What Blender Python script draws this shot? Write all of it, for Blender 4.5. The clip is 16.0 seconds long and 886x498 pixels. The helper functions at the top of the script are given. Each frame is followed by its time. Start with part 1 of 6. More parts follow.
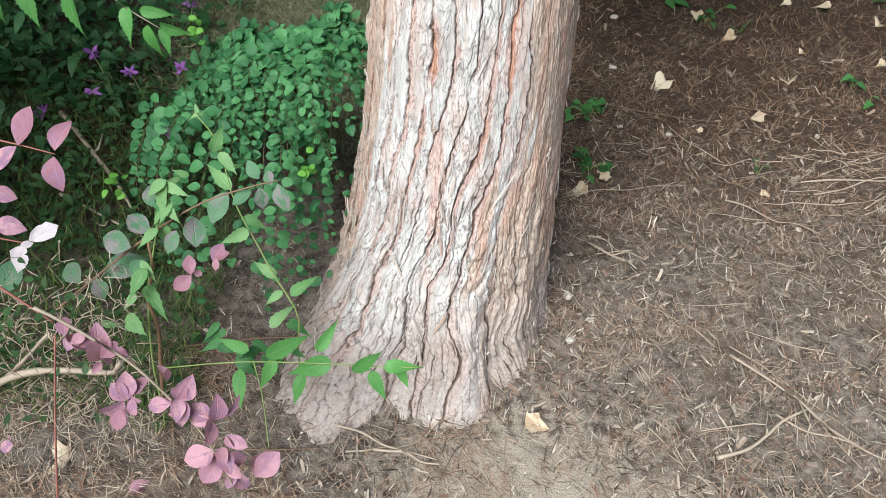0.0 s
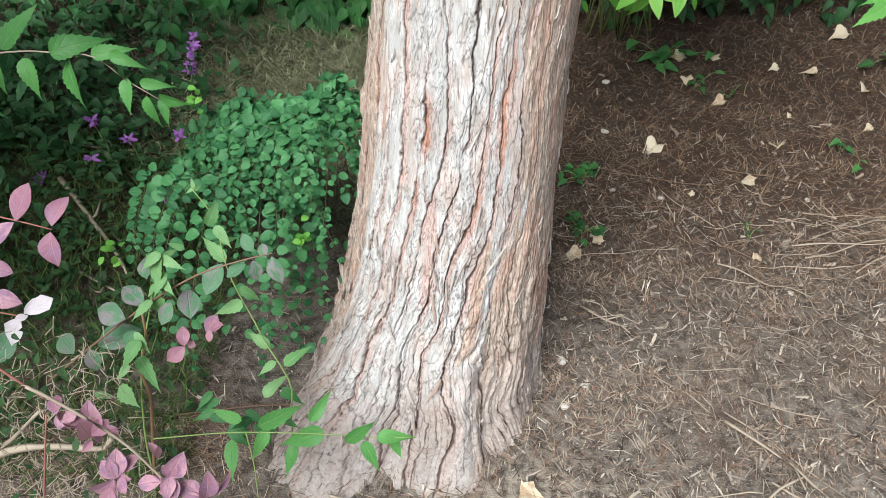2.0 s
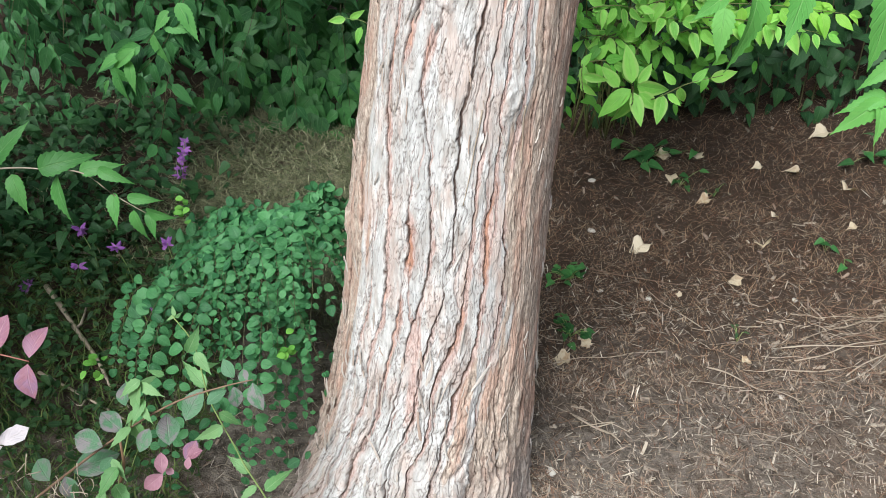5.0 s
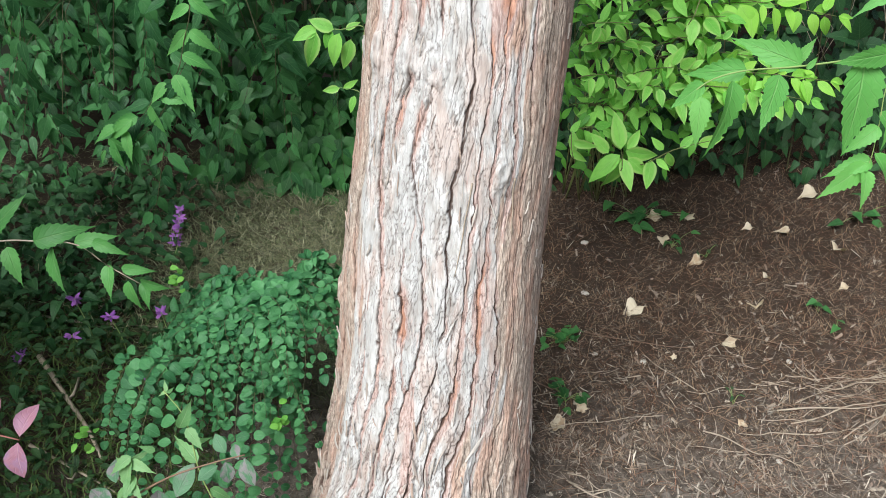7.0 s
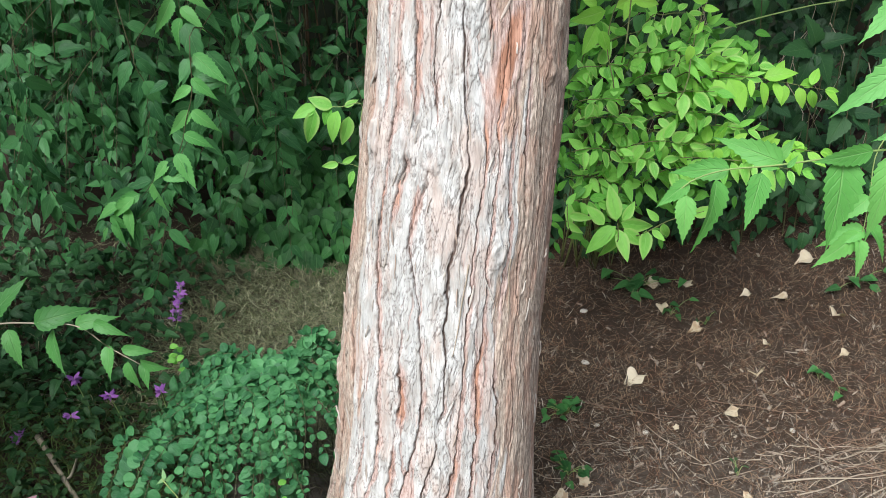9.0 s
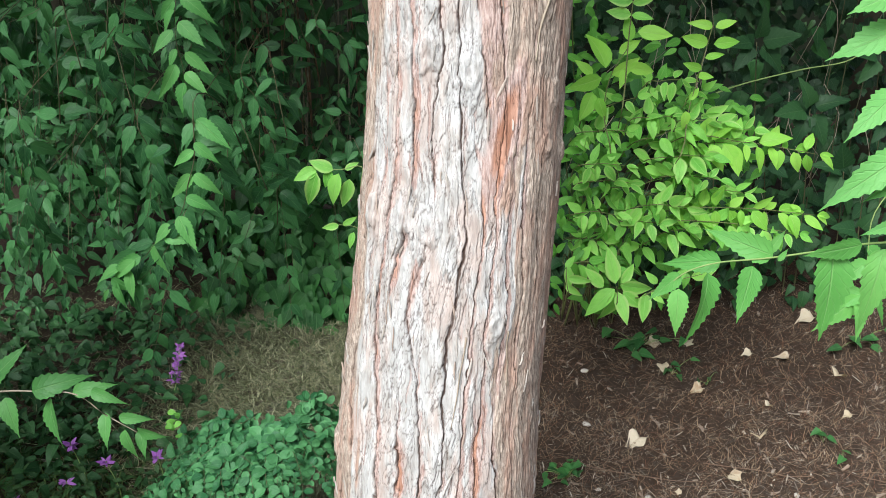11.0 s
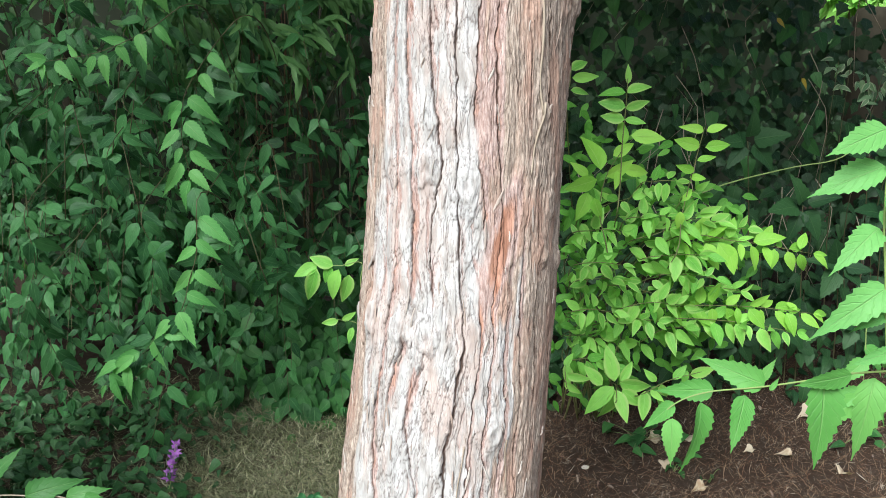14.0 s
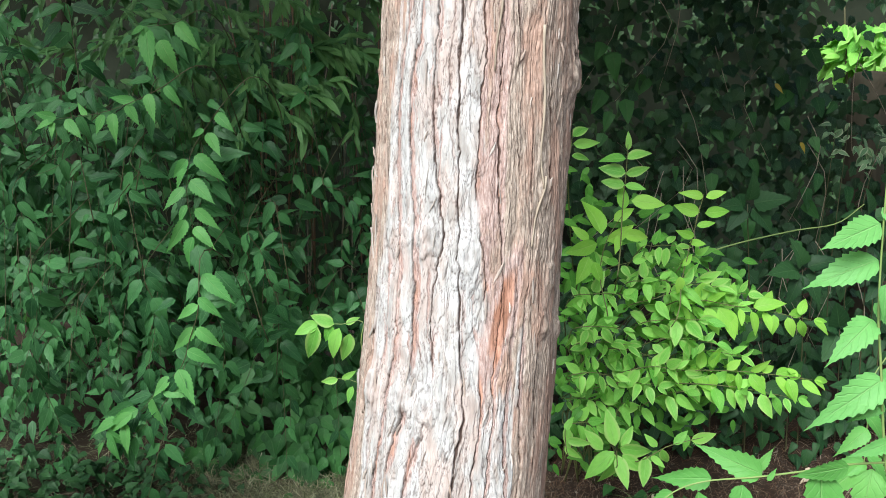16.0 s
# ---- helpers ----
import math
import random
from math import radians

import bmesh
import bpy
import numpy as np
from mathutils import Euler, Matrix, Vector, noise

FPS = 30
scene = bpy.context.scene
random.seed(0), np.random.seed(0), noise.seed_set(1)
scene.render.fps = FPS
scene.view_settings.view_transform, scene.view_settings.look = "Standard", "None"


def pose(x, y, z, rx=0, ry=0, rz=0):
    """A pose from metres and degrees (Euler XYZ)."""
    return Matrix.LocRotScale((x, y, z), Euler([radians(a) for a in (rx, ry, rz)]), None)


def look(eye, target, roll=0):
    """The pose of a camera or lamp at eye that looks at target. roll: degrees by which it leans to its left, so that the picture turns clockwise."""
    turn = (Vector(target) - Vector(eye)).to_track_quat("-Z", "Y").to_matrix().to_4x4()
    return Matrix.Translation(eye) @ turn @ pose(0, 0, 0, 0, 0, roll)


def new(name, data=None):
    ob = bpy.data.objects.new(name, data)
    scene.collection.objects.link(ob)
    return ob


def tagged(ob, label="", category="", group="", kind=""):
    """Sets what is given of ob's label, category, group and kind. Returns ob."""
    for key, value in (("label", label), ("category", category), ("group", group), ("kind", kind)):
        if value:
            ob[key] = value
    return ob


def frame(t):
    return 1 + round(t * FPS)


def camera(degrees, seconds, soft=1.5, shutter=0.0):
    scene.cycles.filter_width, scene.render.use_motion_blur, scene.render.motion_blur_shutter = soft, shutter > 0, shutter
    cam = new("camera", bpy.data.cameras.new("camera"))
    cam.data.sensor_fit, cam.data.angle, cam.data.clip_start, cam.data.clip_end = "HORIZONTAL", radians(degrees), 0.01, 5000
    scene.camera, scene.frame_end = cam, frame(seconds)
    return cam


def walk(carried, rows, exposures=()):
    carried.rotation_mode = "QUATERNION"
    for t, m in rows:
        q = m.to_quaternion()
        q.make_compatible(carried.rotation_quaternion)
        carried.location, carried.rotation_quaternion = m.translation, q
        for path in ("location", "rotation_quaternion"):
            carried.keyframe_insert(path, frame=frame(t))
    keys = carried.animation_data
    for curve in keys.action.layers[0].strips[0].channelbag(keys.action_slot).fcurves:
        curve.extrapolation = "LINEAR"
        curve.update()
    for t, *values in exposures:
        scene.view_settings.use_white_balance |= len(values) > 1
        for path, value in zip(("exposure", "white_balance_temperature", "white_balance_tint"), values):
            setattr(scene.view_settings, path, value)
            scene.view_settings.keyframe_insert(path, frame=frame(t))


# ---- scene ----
cam = camera(56.8, 16.0, soft=0.9)
PATH = [
    (0, (-0.0034, -0.0570, 1.1713), (-0.0221, 1.3039, 0.1521), 0.1),
    (0.5, (-0.0017, -0.0544, 1.1841), (-0.0153, 1.3277, 0.1938), 0.2),
    (1, (0.0008, -0.0561, 1.1925), (-0.0136, 1.3438, 0.2287), 0.2),
    (1.5, (0.0051, -0.0553, 1.1977), (-0.0102, 1.3566, 0.2507), 0.2),
    (2, (0.0051, -0.0485, 1.2036), (-0.0102, 1.3736, 0.2728), 0.1),
    (2.5, (0.0068, -0.0408, 1.2112), (-0.0076, 1.3948, 0.3017), 0.1),
    (3, (0.0085, -0.0348, 1.2248), (-0.0017, 1.4178, 0.3417), 0.1),
    (3.5, (0.0119, -0.0281, 1.2350), (0.0034, 1.4399, 0.3774), -0.0),
    (4, (0.0153, -0.0170, 1.2419), (0.0085, 1.4595, 0.4003), 0.1),
    (4.2, (0.0187, -0.0145, 1.2478), (0.0093, 1.4671, 0.4139), 0.0),
    (6.3, (0.0272, -0.0068, 1.2818), (0.0323, 1.5317, 0.5576), -0.2),
    (6.5, (0.0289, -0.0093, 1.2843), (0.0323, 1.5342, 0.5704), -0.2),
    (7, (0.0314, -0.0085, 1.2928), (0.0348, 1.5453, 0.6026), -0.5),
    (7.5, (0.0323, -0.0051, 1.3039), (0.0348, 1.5597, 0.6392), -0.8),
    (8, (0.0331, -0.0051, 1.3090), (0.0357, 1.5699, 0.6690), -1.0),
    (8.5, (0.0365, -0.0051, 1.3175), (0.0416, 1.5818, 0.7080), -1.1),
    (9, (0.0382, -0.0093, 1.3294), (0.0416, 1.5912, 0.7557), -1.3),
    (9.2, (0.0365, -0.0170, 1.3370), (0.0391, 1.5878, 0.7769), -1.2),
    (11.3, (0.0467, -0.0026, 1.3702), (0.0476, 1.6345, 0.9120), -1.5),
    (11.5, (0.0467, -0.0068, 1.3702), (0.0476, 1.6345, 0.9282), -1.7),
    (12, (0.0467, -0.0102, 1.3804), (0.0467, 1.6388, 0.9656), -1.8),
    (12.5, (0.0485, -0.0153, 1.3915), (0.0476, 1.6405, 1.0064), -1.9),
    (13, (0.0501, -0.0170, 1.4008), (0.0553, 1.6447, 1.0421), -1.7),
    (13.5, (0.0501, -0.0119, 1.4093), (0.0595, 1.6549, 1.0727), -1.5),
    (14, (0.0501, -0.0102, 1.4169), (0.0561, 1.6601, 1.1007), -1.3),
    (14.5, (0.0519, -0.0110, 1.4271), (0.0527, 1.6635, 1.1347), -1.4),
    (15, (0.0536, -0.0127, 1.4348), (0.0595, 1.6668, 1.1696), -1.2),
    (15.5, (0.0519, -0.0145, 1.4442), (0.0578, 1.6685, 1.2036), -0.8),
    (16, (0.0519, -0.0161, 1.4526), (0.0561, 1.6703, 1.2359), -0.6),
]
EXPOSURES = [(0.0, 1.34), (4.0, 1.30), (9.0, 1.33), (16.0, 1.46)]
walk(cam, [(t, look(eye, target, roll)) for t, eye, target, roll in PATH], EXPOSURES)

# ---- light ----
SUN_FROM = Vector((-0.36, -0.85, 0.92)).normalized()
world = bpy.data.worlds.new("world")
scene.world = world
world.use_nodes = True
sky = world.node_tree.nodes.new("ShaderNodeTexSky")
sky.sky_type, sky.sun_disc = "NISHITA", False
sky.sun_elevation = math.asin(SUN_FROM.z)
sky.sun_rotation = math.atan2(SUN_FROM.x, SUN_FROM.y)
sky.air_density, sky.dust_density = 1.0, 3.0
back = world.node_tree.nodes["Background"]
back.inputs["Strength"].default_value = 0.044
world.node_tree.links.new(sky.outputs["Color"], back.inputs["Color"])
sun = new("sun", bpy.data.lights.new("sun", "SUN"))
sun.data.energy, sun.data.angle, sun.data.color = 2.75, radians(42), (0.94, 0.995, 0.995)
sun.matrix_world = look(SUN_FROM * 20, (0, 0, 0))

U = 0.85  # metres to one unit of the garden plan


def K(x, y, z):
    """A place of the plan, in metres."""
    return Vector((x, y, z)) * U


# ---- noise on arrays ----
def hash2(i, j, seed):
    h = (i.astype(np.int64) * 374761393 + j.astype(np.int64) * 668265263 + seed * 974711) & 0xFFFFFFFF
    h = ((h ^ (h >> 13)) * 1274126177) & 0xFFFFFFFF
    h = ((h ^ (h >> 16)) * 2246822519) & 0xFFFFFFFF
    return ((h ^ (h >> 15)) & 0xFFFFFF) / float(0xFFFFFF)


def vnoise(x, y, seed=0):
    i, j = np.floor(x), np.floor(y)
    fx, fy = x - i, y - j
    fx, fy = fx * fx * (3 - 2 * fx), fy * fy * (3 - 2 * fy)
    a, b = hash2(i, j, seed), hash2(i + 1, j, seed)
    c, d = hash2(i, j + 1, seed), hash2(i + 1, j + 1, seed)
    return (a + (b - a) * fx) * (1 - fy) + (c + (d - c) * fx) * fy


def fbm(x, y, seed=0, octaves=3):
    total, weight, amount = 0, 0, 1.0
    for k in range(octaves):
        total = total + amount * vnoise(x * 2 ** k, y * 2 ** k, seed + 31 * k)
        weight += amount
        amount *= 0.5
    return total / weight


def cells(x, y, seed=0):
    """Nearest and second nearest distance in a jittered grid, and the nearest cell's own number."""
    i, j = np.floor(x), np.floor(y)
    f1, f2, own = np.full_like(x, 9.0), np.full_like(x, 9.0), np.zeros_like(x)
    for di in (-1, 0, 1):
        for dj in (-1, 0, 1):
            ci, cj = i + di, j + dj
            px, py = ci + 0.1 + 0.8 * hash2(ci, cj, seed), cj + hash2(ci, cj, seed + 7)
            d = np.hypot(px - x, py - y)
            nearer = d < f1
            f2 = np.where(nearer, f1, np.minimum(f2, d))
            own = np.where(nearer, hash2(ci, cj, seed + 13), own)
            f1 = np.where(nearer, d, f1)
    return f1, f2, own


def smooth(a, b, x):
    t = np.clip((x - a) / (b - a), 0, 1)
    return t * t * (3 - 2 * t)


def ground_z(x, y, relief=True):
    """The bank's height: it rises gently away from the path."""
    x, y = np.asarray(x, float), np.asarray(y, float)
    cx, cy = np.clip(x, -1.1, 1.6), np.clip(y, 0.4, 3.6)
    z = -0.259 - 0.162 * cx + 0.164 * cy + 0.0741 * cx * cx + 0.0482 * cx * cy
    if relief:
        z = z + 0.016 * (fbm(x / 0.22, y / 0.22, 5) - 0.5) + 0.012 * (fbm(x / 0.035, y / 0.035, 9) - 0.5)
    return z


def gz(x, y):
    return float(ground_z(np.array([x]), np.array([y]))[0])


# ---- materials ----
def material(name, rough=0.7, spec=0.3):
    m = bpy.data.materials.new(name)
    m.use_nodes = True
    n, l = m.node_tree.nodes, m.node_tree.links
    b = n["Principled BSDF"]
    b.inputs["Roughness"].default_value = rough
    b.inputs["Specular IOR Level"].default_value = spec
    return m, n, l, b


def math_node(n, l, kind, a, b=None, c=None, clamp=False):
    node = n.new("ShaderNodeMath")
    node.operation, node.use_clamp = kind, clamp
    for k, v in enumerate((a, b, c)):
        if v is None:
            continue
        if isinstance(v, (int, float)):
            node.inputs[k].default_value = v
        else:
            l.new(v, node.inputs[k])
    return node.outputs[0]


def mix_colour(n, l, fac, a, b, blend="MIX"):
    node = n.new("ShaderNodeMix")
    node.data_type, node.blend_type = "RGBA", blend
    for socket, v in ((node.inputs["Factor"], fac), (node.inputs["A"], a), (node.inputs["B"], b)):
        if isinstance(v, (int, float)):
            socket.default_value = v
        elif isinstance(v, tuple):
            socket.default_value = (*v, 1)
        else:
            l.new(v, socket)
    return node.outputs["Result"]


def noise_node(n, l, coords, scale, stretch=(1, 1, 1), detail=4, rough=0.6):
    mp = n.new("ShaderNodeMapping")
    mp.inputs["Scale"].default_value = stretch
    l.new(coords, mp.inputs["Vector"])
    t = n.new("ShaderNodeTexNoise")
    t.inputs["Scale"].default_value, t.inputs["Detail"].default_value, t.inputs["Roughness"].default_value = scale, detail, rough
    l.new(mp.outputs["Vector"], t.inputs["Vector"])
    return t.outputs["Fac"]


def bump_node(n, l, b, height, strength, distance):
    node = n.new("ShaderNodeBump")
    node.inputs["Strength"].default_value, node.inputs["Distance"].default_value = strength, distance
    l.new(height, node.inputs["Height"])
    l.new(node.outputs["Normal"], b.inputs["Normal"])


def attribute(n, name):
    node = n.new("ShaderNodeAttribute")
    node.attribute_name = name
    return node.outputs["Fac"]


def own_random(n, l):
    """A number of its own for each object and each loose piece."""
    a, b = n.new("ShaderNodeObjectInfo").outputs["Random"], n.new("ShaderNodeNewGeometry").outputs["Random Per Island"]
    return math_node(n, l, "FRACT", math_node(n, l, "ADD", a, b))


def sharpen(n, l, x, a, b):
    node = n.new("ShaderNodeMapRange")
    node.interpolation_type = "SMOOTHSTEP"
    node.inputs["From Min"].default_value, node.inputs["From Max"].default_value = a, b
    l.new(x, node.inputs["Value"])
    return node.outputs["Result"]


def leaf_material(name, dark, light, vein, rough=0.42, through_light=0.3, rim=None, spot=None):
    m, n, l, b = material(name, rough, 0.26)
    uv = n.new("ShaderNodeTexCoord").outputs["UV"]
    sep = n.new("ShaderNodeSeparateXYZ")
    l.new(uv, sep.inputs[0])
    side = math_node(n, l, "ABSOLUTE", math_node(n, l, "SUBTRACT", sep.outputs["X"], 0.5))
    r = own_random(n, l)
    shifted = n.new("ShaderNodeVectorMath")
    l.new(uv, shifted.inputs[0])
    l.new(math_node(n, l, "MULTIPLY", r, 37.0), shifted.inputs[1])
    blotch = noise_node(n, l, shifted.outputs[0], 4.0, detail=5)
    colour = mix_colour(n, l, math_node(n, l, "ADD", math_node(n, l, "MULTIPLY", r, 0.8), math_node(n, l, "MULTIPLY", math_node(n, l, "SUBTRACT", blotch, 0.35), 0.7), clamp=True), dark, light)
    if rim:
        edge = math_node(n, l, "MULTIPLY", sharpen(n, l, side, 0.24, 0.42), sharpen(n, l, math_node(n, l, "FRACT", math_node(n, l, "MULTIPLY", r, 7.3)), 0.35, 0.5))
        colour = mix_colour(n, l, math_node(n, l, "MULTIPLY", edge, 0.75), colour, rim)
    if spot:
        patch = sharpen(n, l, noise_node(n, l, shifted.outputs[0], 2.2), 0.42, 0.60)
        colour = mix_colour(n, l, math_node(n, l, "MULTIPLY", patch, sharpen(n, l, math_node(n, l, "FRACT", math_node(n, l, "MULTIPLY", r, 5.1)), 0.3, 0.6)), colour, spot)
    # midrib and slanting side veins
    mid = math_node(n, l, "SUBTRACT", 1.0, sharpen(n, l, side, 0.01, 0.035))
    slant = math_node(n, l, "SINE", math_node(n, l, "MULTIPLY", math_node(n, l, "SUBTRACT", sep.outputs["Y"], math_node(n, l, "MULTIPLY", side, 0.55)), 44.0))
    ribs = sharpen(n, l, slant, 0.75, 1.0)
    veins = math_node(n, l, "MAXIMUM", mid, math_node(n, l, "MULTIPLY", ribs, 0.28))
    colour = mix_colour(n, l, math_node(n, l, "MULTIPLY", veins, 0.45), colour, vein)
    l.new(colour, b.inputs["Base Color"])
    bump_node(n, l, b, math_node(n, l, "SUBTRACT", math_node(n, l, "MULTIPLY", blotch, 0.8), veins), 0.55, 0.003)
    tr = n.new("ShaderNodeBsdfTranslucent")
    l.new(mix_colour(n, l, 1.0, colour, (1.0, 1.0, 0.55), "MULTIPLY"), tr.inputs["Color"])
    mx = n.new("ShaderNodeMixShader")
    mx.inputs[0].default_value = through_light
    l.new(b.outputs[0], mx.inputs[1])
    l.new(tr.outputs[0], mx.inputs[2])
    l.new(mx.outputs[0], n["Material Output"].inputs["Surface"])
    return m


def stem_material(name, a, b_, rough=0.6):
    m, n, l, b = material(name, rough)
    o = n.new("ShaderNodeTexCoord").outputs["Object"]
    f = noise_node(n, l, o, 60, (1, 1, 0.3))
    l.new(mix_colour(n, l, math_node(n, l, "ADD", math_node(n, l, "MULTIPLY", f, 0.8), math_node(n, l, "MULTIPLY", own_random(n, l), 0.3), clamp=True), a, b_), b.inputs["Base Color"])
    bump_node(n, l, b, f, 0.5, 0.002)
    return m


def litter_material(name, stops, rough=0.85):
    m, n, l, b = material(name, rough, 0.2)
    o = n.new("ShaderNodeTexCoord").outputs["Object"]
    ramp = n.new("ShaderNodeValToRGB")
    el = ramp.color_ramp.elements
    el[0].position, el[0].color = 0, (*stops[0], 1)
    el[1].position, el[1].color = 1, (*stops[-1], 1)
    for k, c in enumerate(stops[1:-1]):
        e = el.new((k + 1) / (len(stops) - 1))
        e.color = (*c, 1)
    l.new(own_random(n, l), ramp.inputs[0])
    f = noise_node(n, l, o, 90)
    l.new(mix_colour(n, l, math_node(n, l, "MULTIPLY", f, 0.4), ramp.outputs[0], (0.04, 0.028, 0.02)), b.inputs["Base Color"])
    bump_node(n, l, b, f, 0.5, 0.002)
    return m


def bark_material():
    m, n, l, b = material("shaggy_bark", 0.9, 0.12)
    o = n.new("ShaderNodeTexCoord").outputs["Object"]
    fibre = noise_node(n, l, o, 1.0, (330, 330, 60), 5, 0.7)
    coarse = noise_node(n, l, o, 1.0, (75, 75, 18), 5, 0.65)
    lichen = noise_node(n, l, o, 1.0, (120, 120, 90), 5, 0.75)
    blush = noise_node(n, l, o, 1.0, (28, 28, 7), 4, 0.6)
    split = noise_node(n, l, o, 1.0, (120, 120, 22), 4, 0.55)
    check = noise_node(n, l, o, 1.0, (210, 210, 120), 3, 0.6)
    hair = sharpen(n, l, math_node(n, l, "ABSOLUTE", math_node(n, l, "SUBTRACT", split, 0.5)), 0.015, 0.003)
    fleck = sharpen(n, l, check, 0.37, 0.31)
    plate, worn, inner, brown, greyed = (attribute(n, k) for k in ("plate", "worn", "inner", "brown", "greyed"))
    grey = mix_colour(n, l, sharpen(n, l, coarse, 0.32, 0.66), (0.325, 0.303, 0.287), (0.58, 0.57, 0.567))
    grey = mix_colour(n, l, math_node(n, l, "MULTIPLY", sharpen(n, l, blush, 0.47, 0.64), 0.60), grey, (0.475, 0.365, 0.325))
    grey = mix_colour(n, l, math_node(n, l, "MULTIPLY", sharpen(n, l, blush, 0.50, 0.36), 0.45), grey, (0.50, 0.505, 0.512))
    tan = mix_colour(n, l, sharpen(n, l, fibre, 0.35, 0.65), (0.33, 0.225, 0.20), (0.545, 0.42, 0.39))
    bare = mix_colour(n, l, sharpen(n, l, fibre, 0.36, 0.64), (0.25, 0.198, 0.165), (0.50, 0.415, 0.355))
    bare = mix_colour(n, l, math_node(n, l, "MULTIPLY", sharpen(n, l, blush, 0.42, 0.62), 0.6), bare, (0.40, 0.235, 0.18))
    orange = mix_colour(n, l, sharpen(n, l, coarse, 0.35, 0.66), (0.31, 0.15, 0.10), (0.52, 0.29, 0.215))
    hair = math_node(n, l, "MULTIPLY", hair, math_node(n, l, "MULTIPLY", sharpen(n, l, coarse, 0.42, 0.58), sharpen(n, l, greyed, 0.55, 0.25)))
    ragged = math_node(n, l, "MULTIPLY", math_node(n, l, "SUBTRACT", coarse, 0.5), 0.55)
    w = math_node(n, l, "ADD", worn, ragged)
    colour = mix_colour(n, l, sharpen(n, l, math_node(n, l, "ADD", brown, ragged), 0.35, 0.62), grey, bare)
    colour = mix_colour(n, l, sharpen(n, l, w, 0.24, 0.50), colour, tan)
    colour = mix_colour(n, l, sharpen(n, l, w, 0.62, 0.92), colour, orange)
    # greyer, darker foot: soil dust and the lesser light there, in one colour
    colour = mix_colour(n, l, math_node(n, l, "MULTIPLY", sharpen(n, l, math_node(n, l, "ADD", greyed, ragged), 0.25, 0.85), 0.75), colour, mix_colour(n, l, sharpen(n, l, lichen, 0.35, 0.65), (0.235, 0.195, 0.175), (0.37, 0.325, 0.30)))
    colour = mix_colour(n, l, math_node(n, l, "MULTIPLY", math_node(n, l, "MULTIPLY", sharpen(n, l, fibre, 0.42, 0.30), 0.25), sharpen(n, l, greyed, 0.6, 0.3)), colour, (0.20, 0.14, 0.115))
    colour = mix_colour(n, l, math_node(n, l, "MULTIPLY", fleck, 0.12), colour, (0.20, 0.165, 0.145))
    colour = mix_colour(n, l, math_node(n, l, "MULTIPLY", hair, 0.42), colour, (0.115, 0.075, 0.06))
    # cracks: inner bark colour, with the shade inside them painted too
    colour = mix_colour(n, l, math_node(n, l, "MULTIPLY", inner, 0.93), colour, (0.060, 0.034, 0.026))
    tone = n.new("ShaderNodeHueSaturation")
    l.new(colour, tone.inputs["Color"])
    l.new(math_node(n, l, "ADD", 0.80, math_node(n, l, "MULTIPLY", plate, 0.34)), tone.inputs["Value"])
    l.new(tone.outputs[0], b.inputs["Base Color"])
    bump_node(n, l, b, math_node(n, l, "SUBTRACT", math_node(n, l, "ADD", math_node(n, l, "MULTIPLY", fibre, 0.9), math_node(n, l, "MULTIPLY", lichen, 0.4)), math_node(n, l, "ADD", hair, math_node(n, l, "MULTIPLY", fleck, 0.6))), 0.6, 0.0020)
    return m


def soil_material():
    m, n, l, b = material("garden_soil", 0.92, 0.15)
    o = n.new("ShaderNodeTexCoord").outputs["Object"]
    grain, clod, stain = noise_node(n, l, o, 240, detail=3), noise_node(n, l, o, 40, detail=5), noise_node(n, l, o, 3.2, detail=4)
    colour = mix_colour(n, l, sharpen(n, l, clod, 0.3, 0.7), (0.044, 0.036, 0.030), (0.192, 0.165, 0.142))
    colour = mix_colour(n, l, math_node(n, l, "MULTIPLY", sharpen(n, l, stain, 0.45, 0.65), 0.45), colour, (0.12, 0.078, 0.055))
    colour = mix_colour(n, l, sharpen(n, l, math_node(n, l, "ADD", attribute(n, "sand"), math_node(n, l, "MULTIPLY", math_node(n, l, "SUBTRACT", clod, 0.5), 1.5)), 0.3, 0.95), colour, (0.30, 0.258, 0.212))
    colour = mix_colour(n, l, math_node(n, l, "MULTIPLY", sharpen(n, l, grain, 0.56, 0.68), 0.5), colour, (0.36, 0.31, 0.26))
    # redder back soil, with the shade by the shrubs painted in
    colour = mix_colour(n, l, math_node(n, l, "MULTIPLY", attribute(n, "soil_shade"), 0.88), colour, (0.036, 0.022, 0.015))
    l.new(colour, b.inputs["Base Color"])
    bump_node(n, l, b, math_node(n, l, "ADD", grain, clod), 0.8, 0.006)
    return m


BARK, SOIL = bark_material(), soil_material()
# toothed leaves: shaded and lit tones painted as separate materials
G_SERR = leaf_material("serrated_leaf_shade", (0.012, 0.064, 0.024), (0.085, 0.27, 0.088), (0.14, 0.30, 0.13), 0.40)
G_SERR_LIT = leaf_material("serrated_leaf_lit", (0.09, 0.31, 0.065), (0.17, 0.44, 0.11), (0.25, 0.49, 0.17), 0.45, 0.35)
G_HEART = leaf_material("heart_leaf", (0.016, 0.072, 0.022), (0.072, 0.235, 0.064), (0.11, 0.23, 0.09))
G_ROUND = leaf_material("round_blue_green_leaf", (0.014, 0.085, 0.032), (0.085, 0.265, 0.098), (0.11, 0.27, 0.13), 0.45, 0.25)
G_BRIGHT = leaf_material("oval_bright_leaf", (0.13, 0.43, 0.065), (0.34, 0.74, 0.145), (0.36, 0.68, 0.20), 0.42, 0.38, rim=(0.40, 0.62, 0.19))
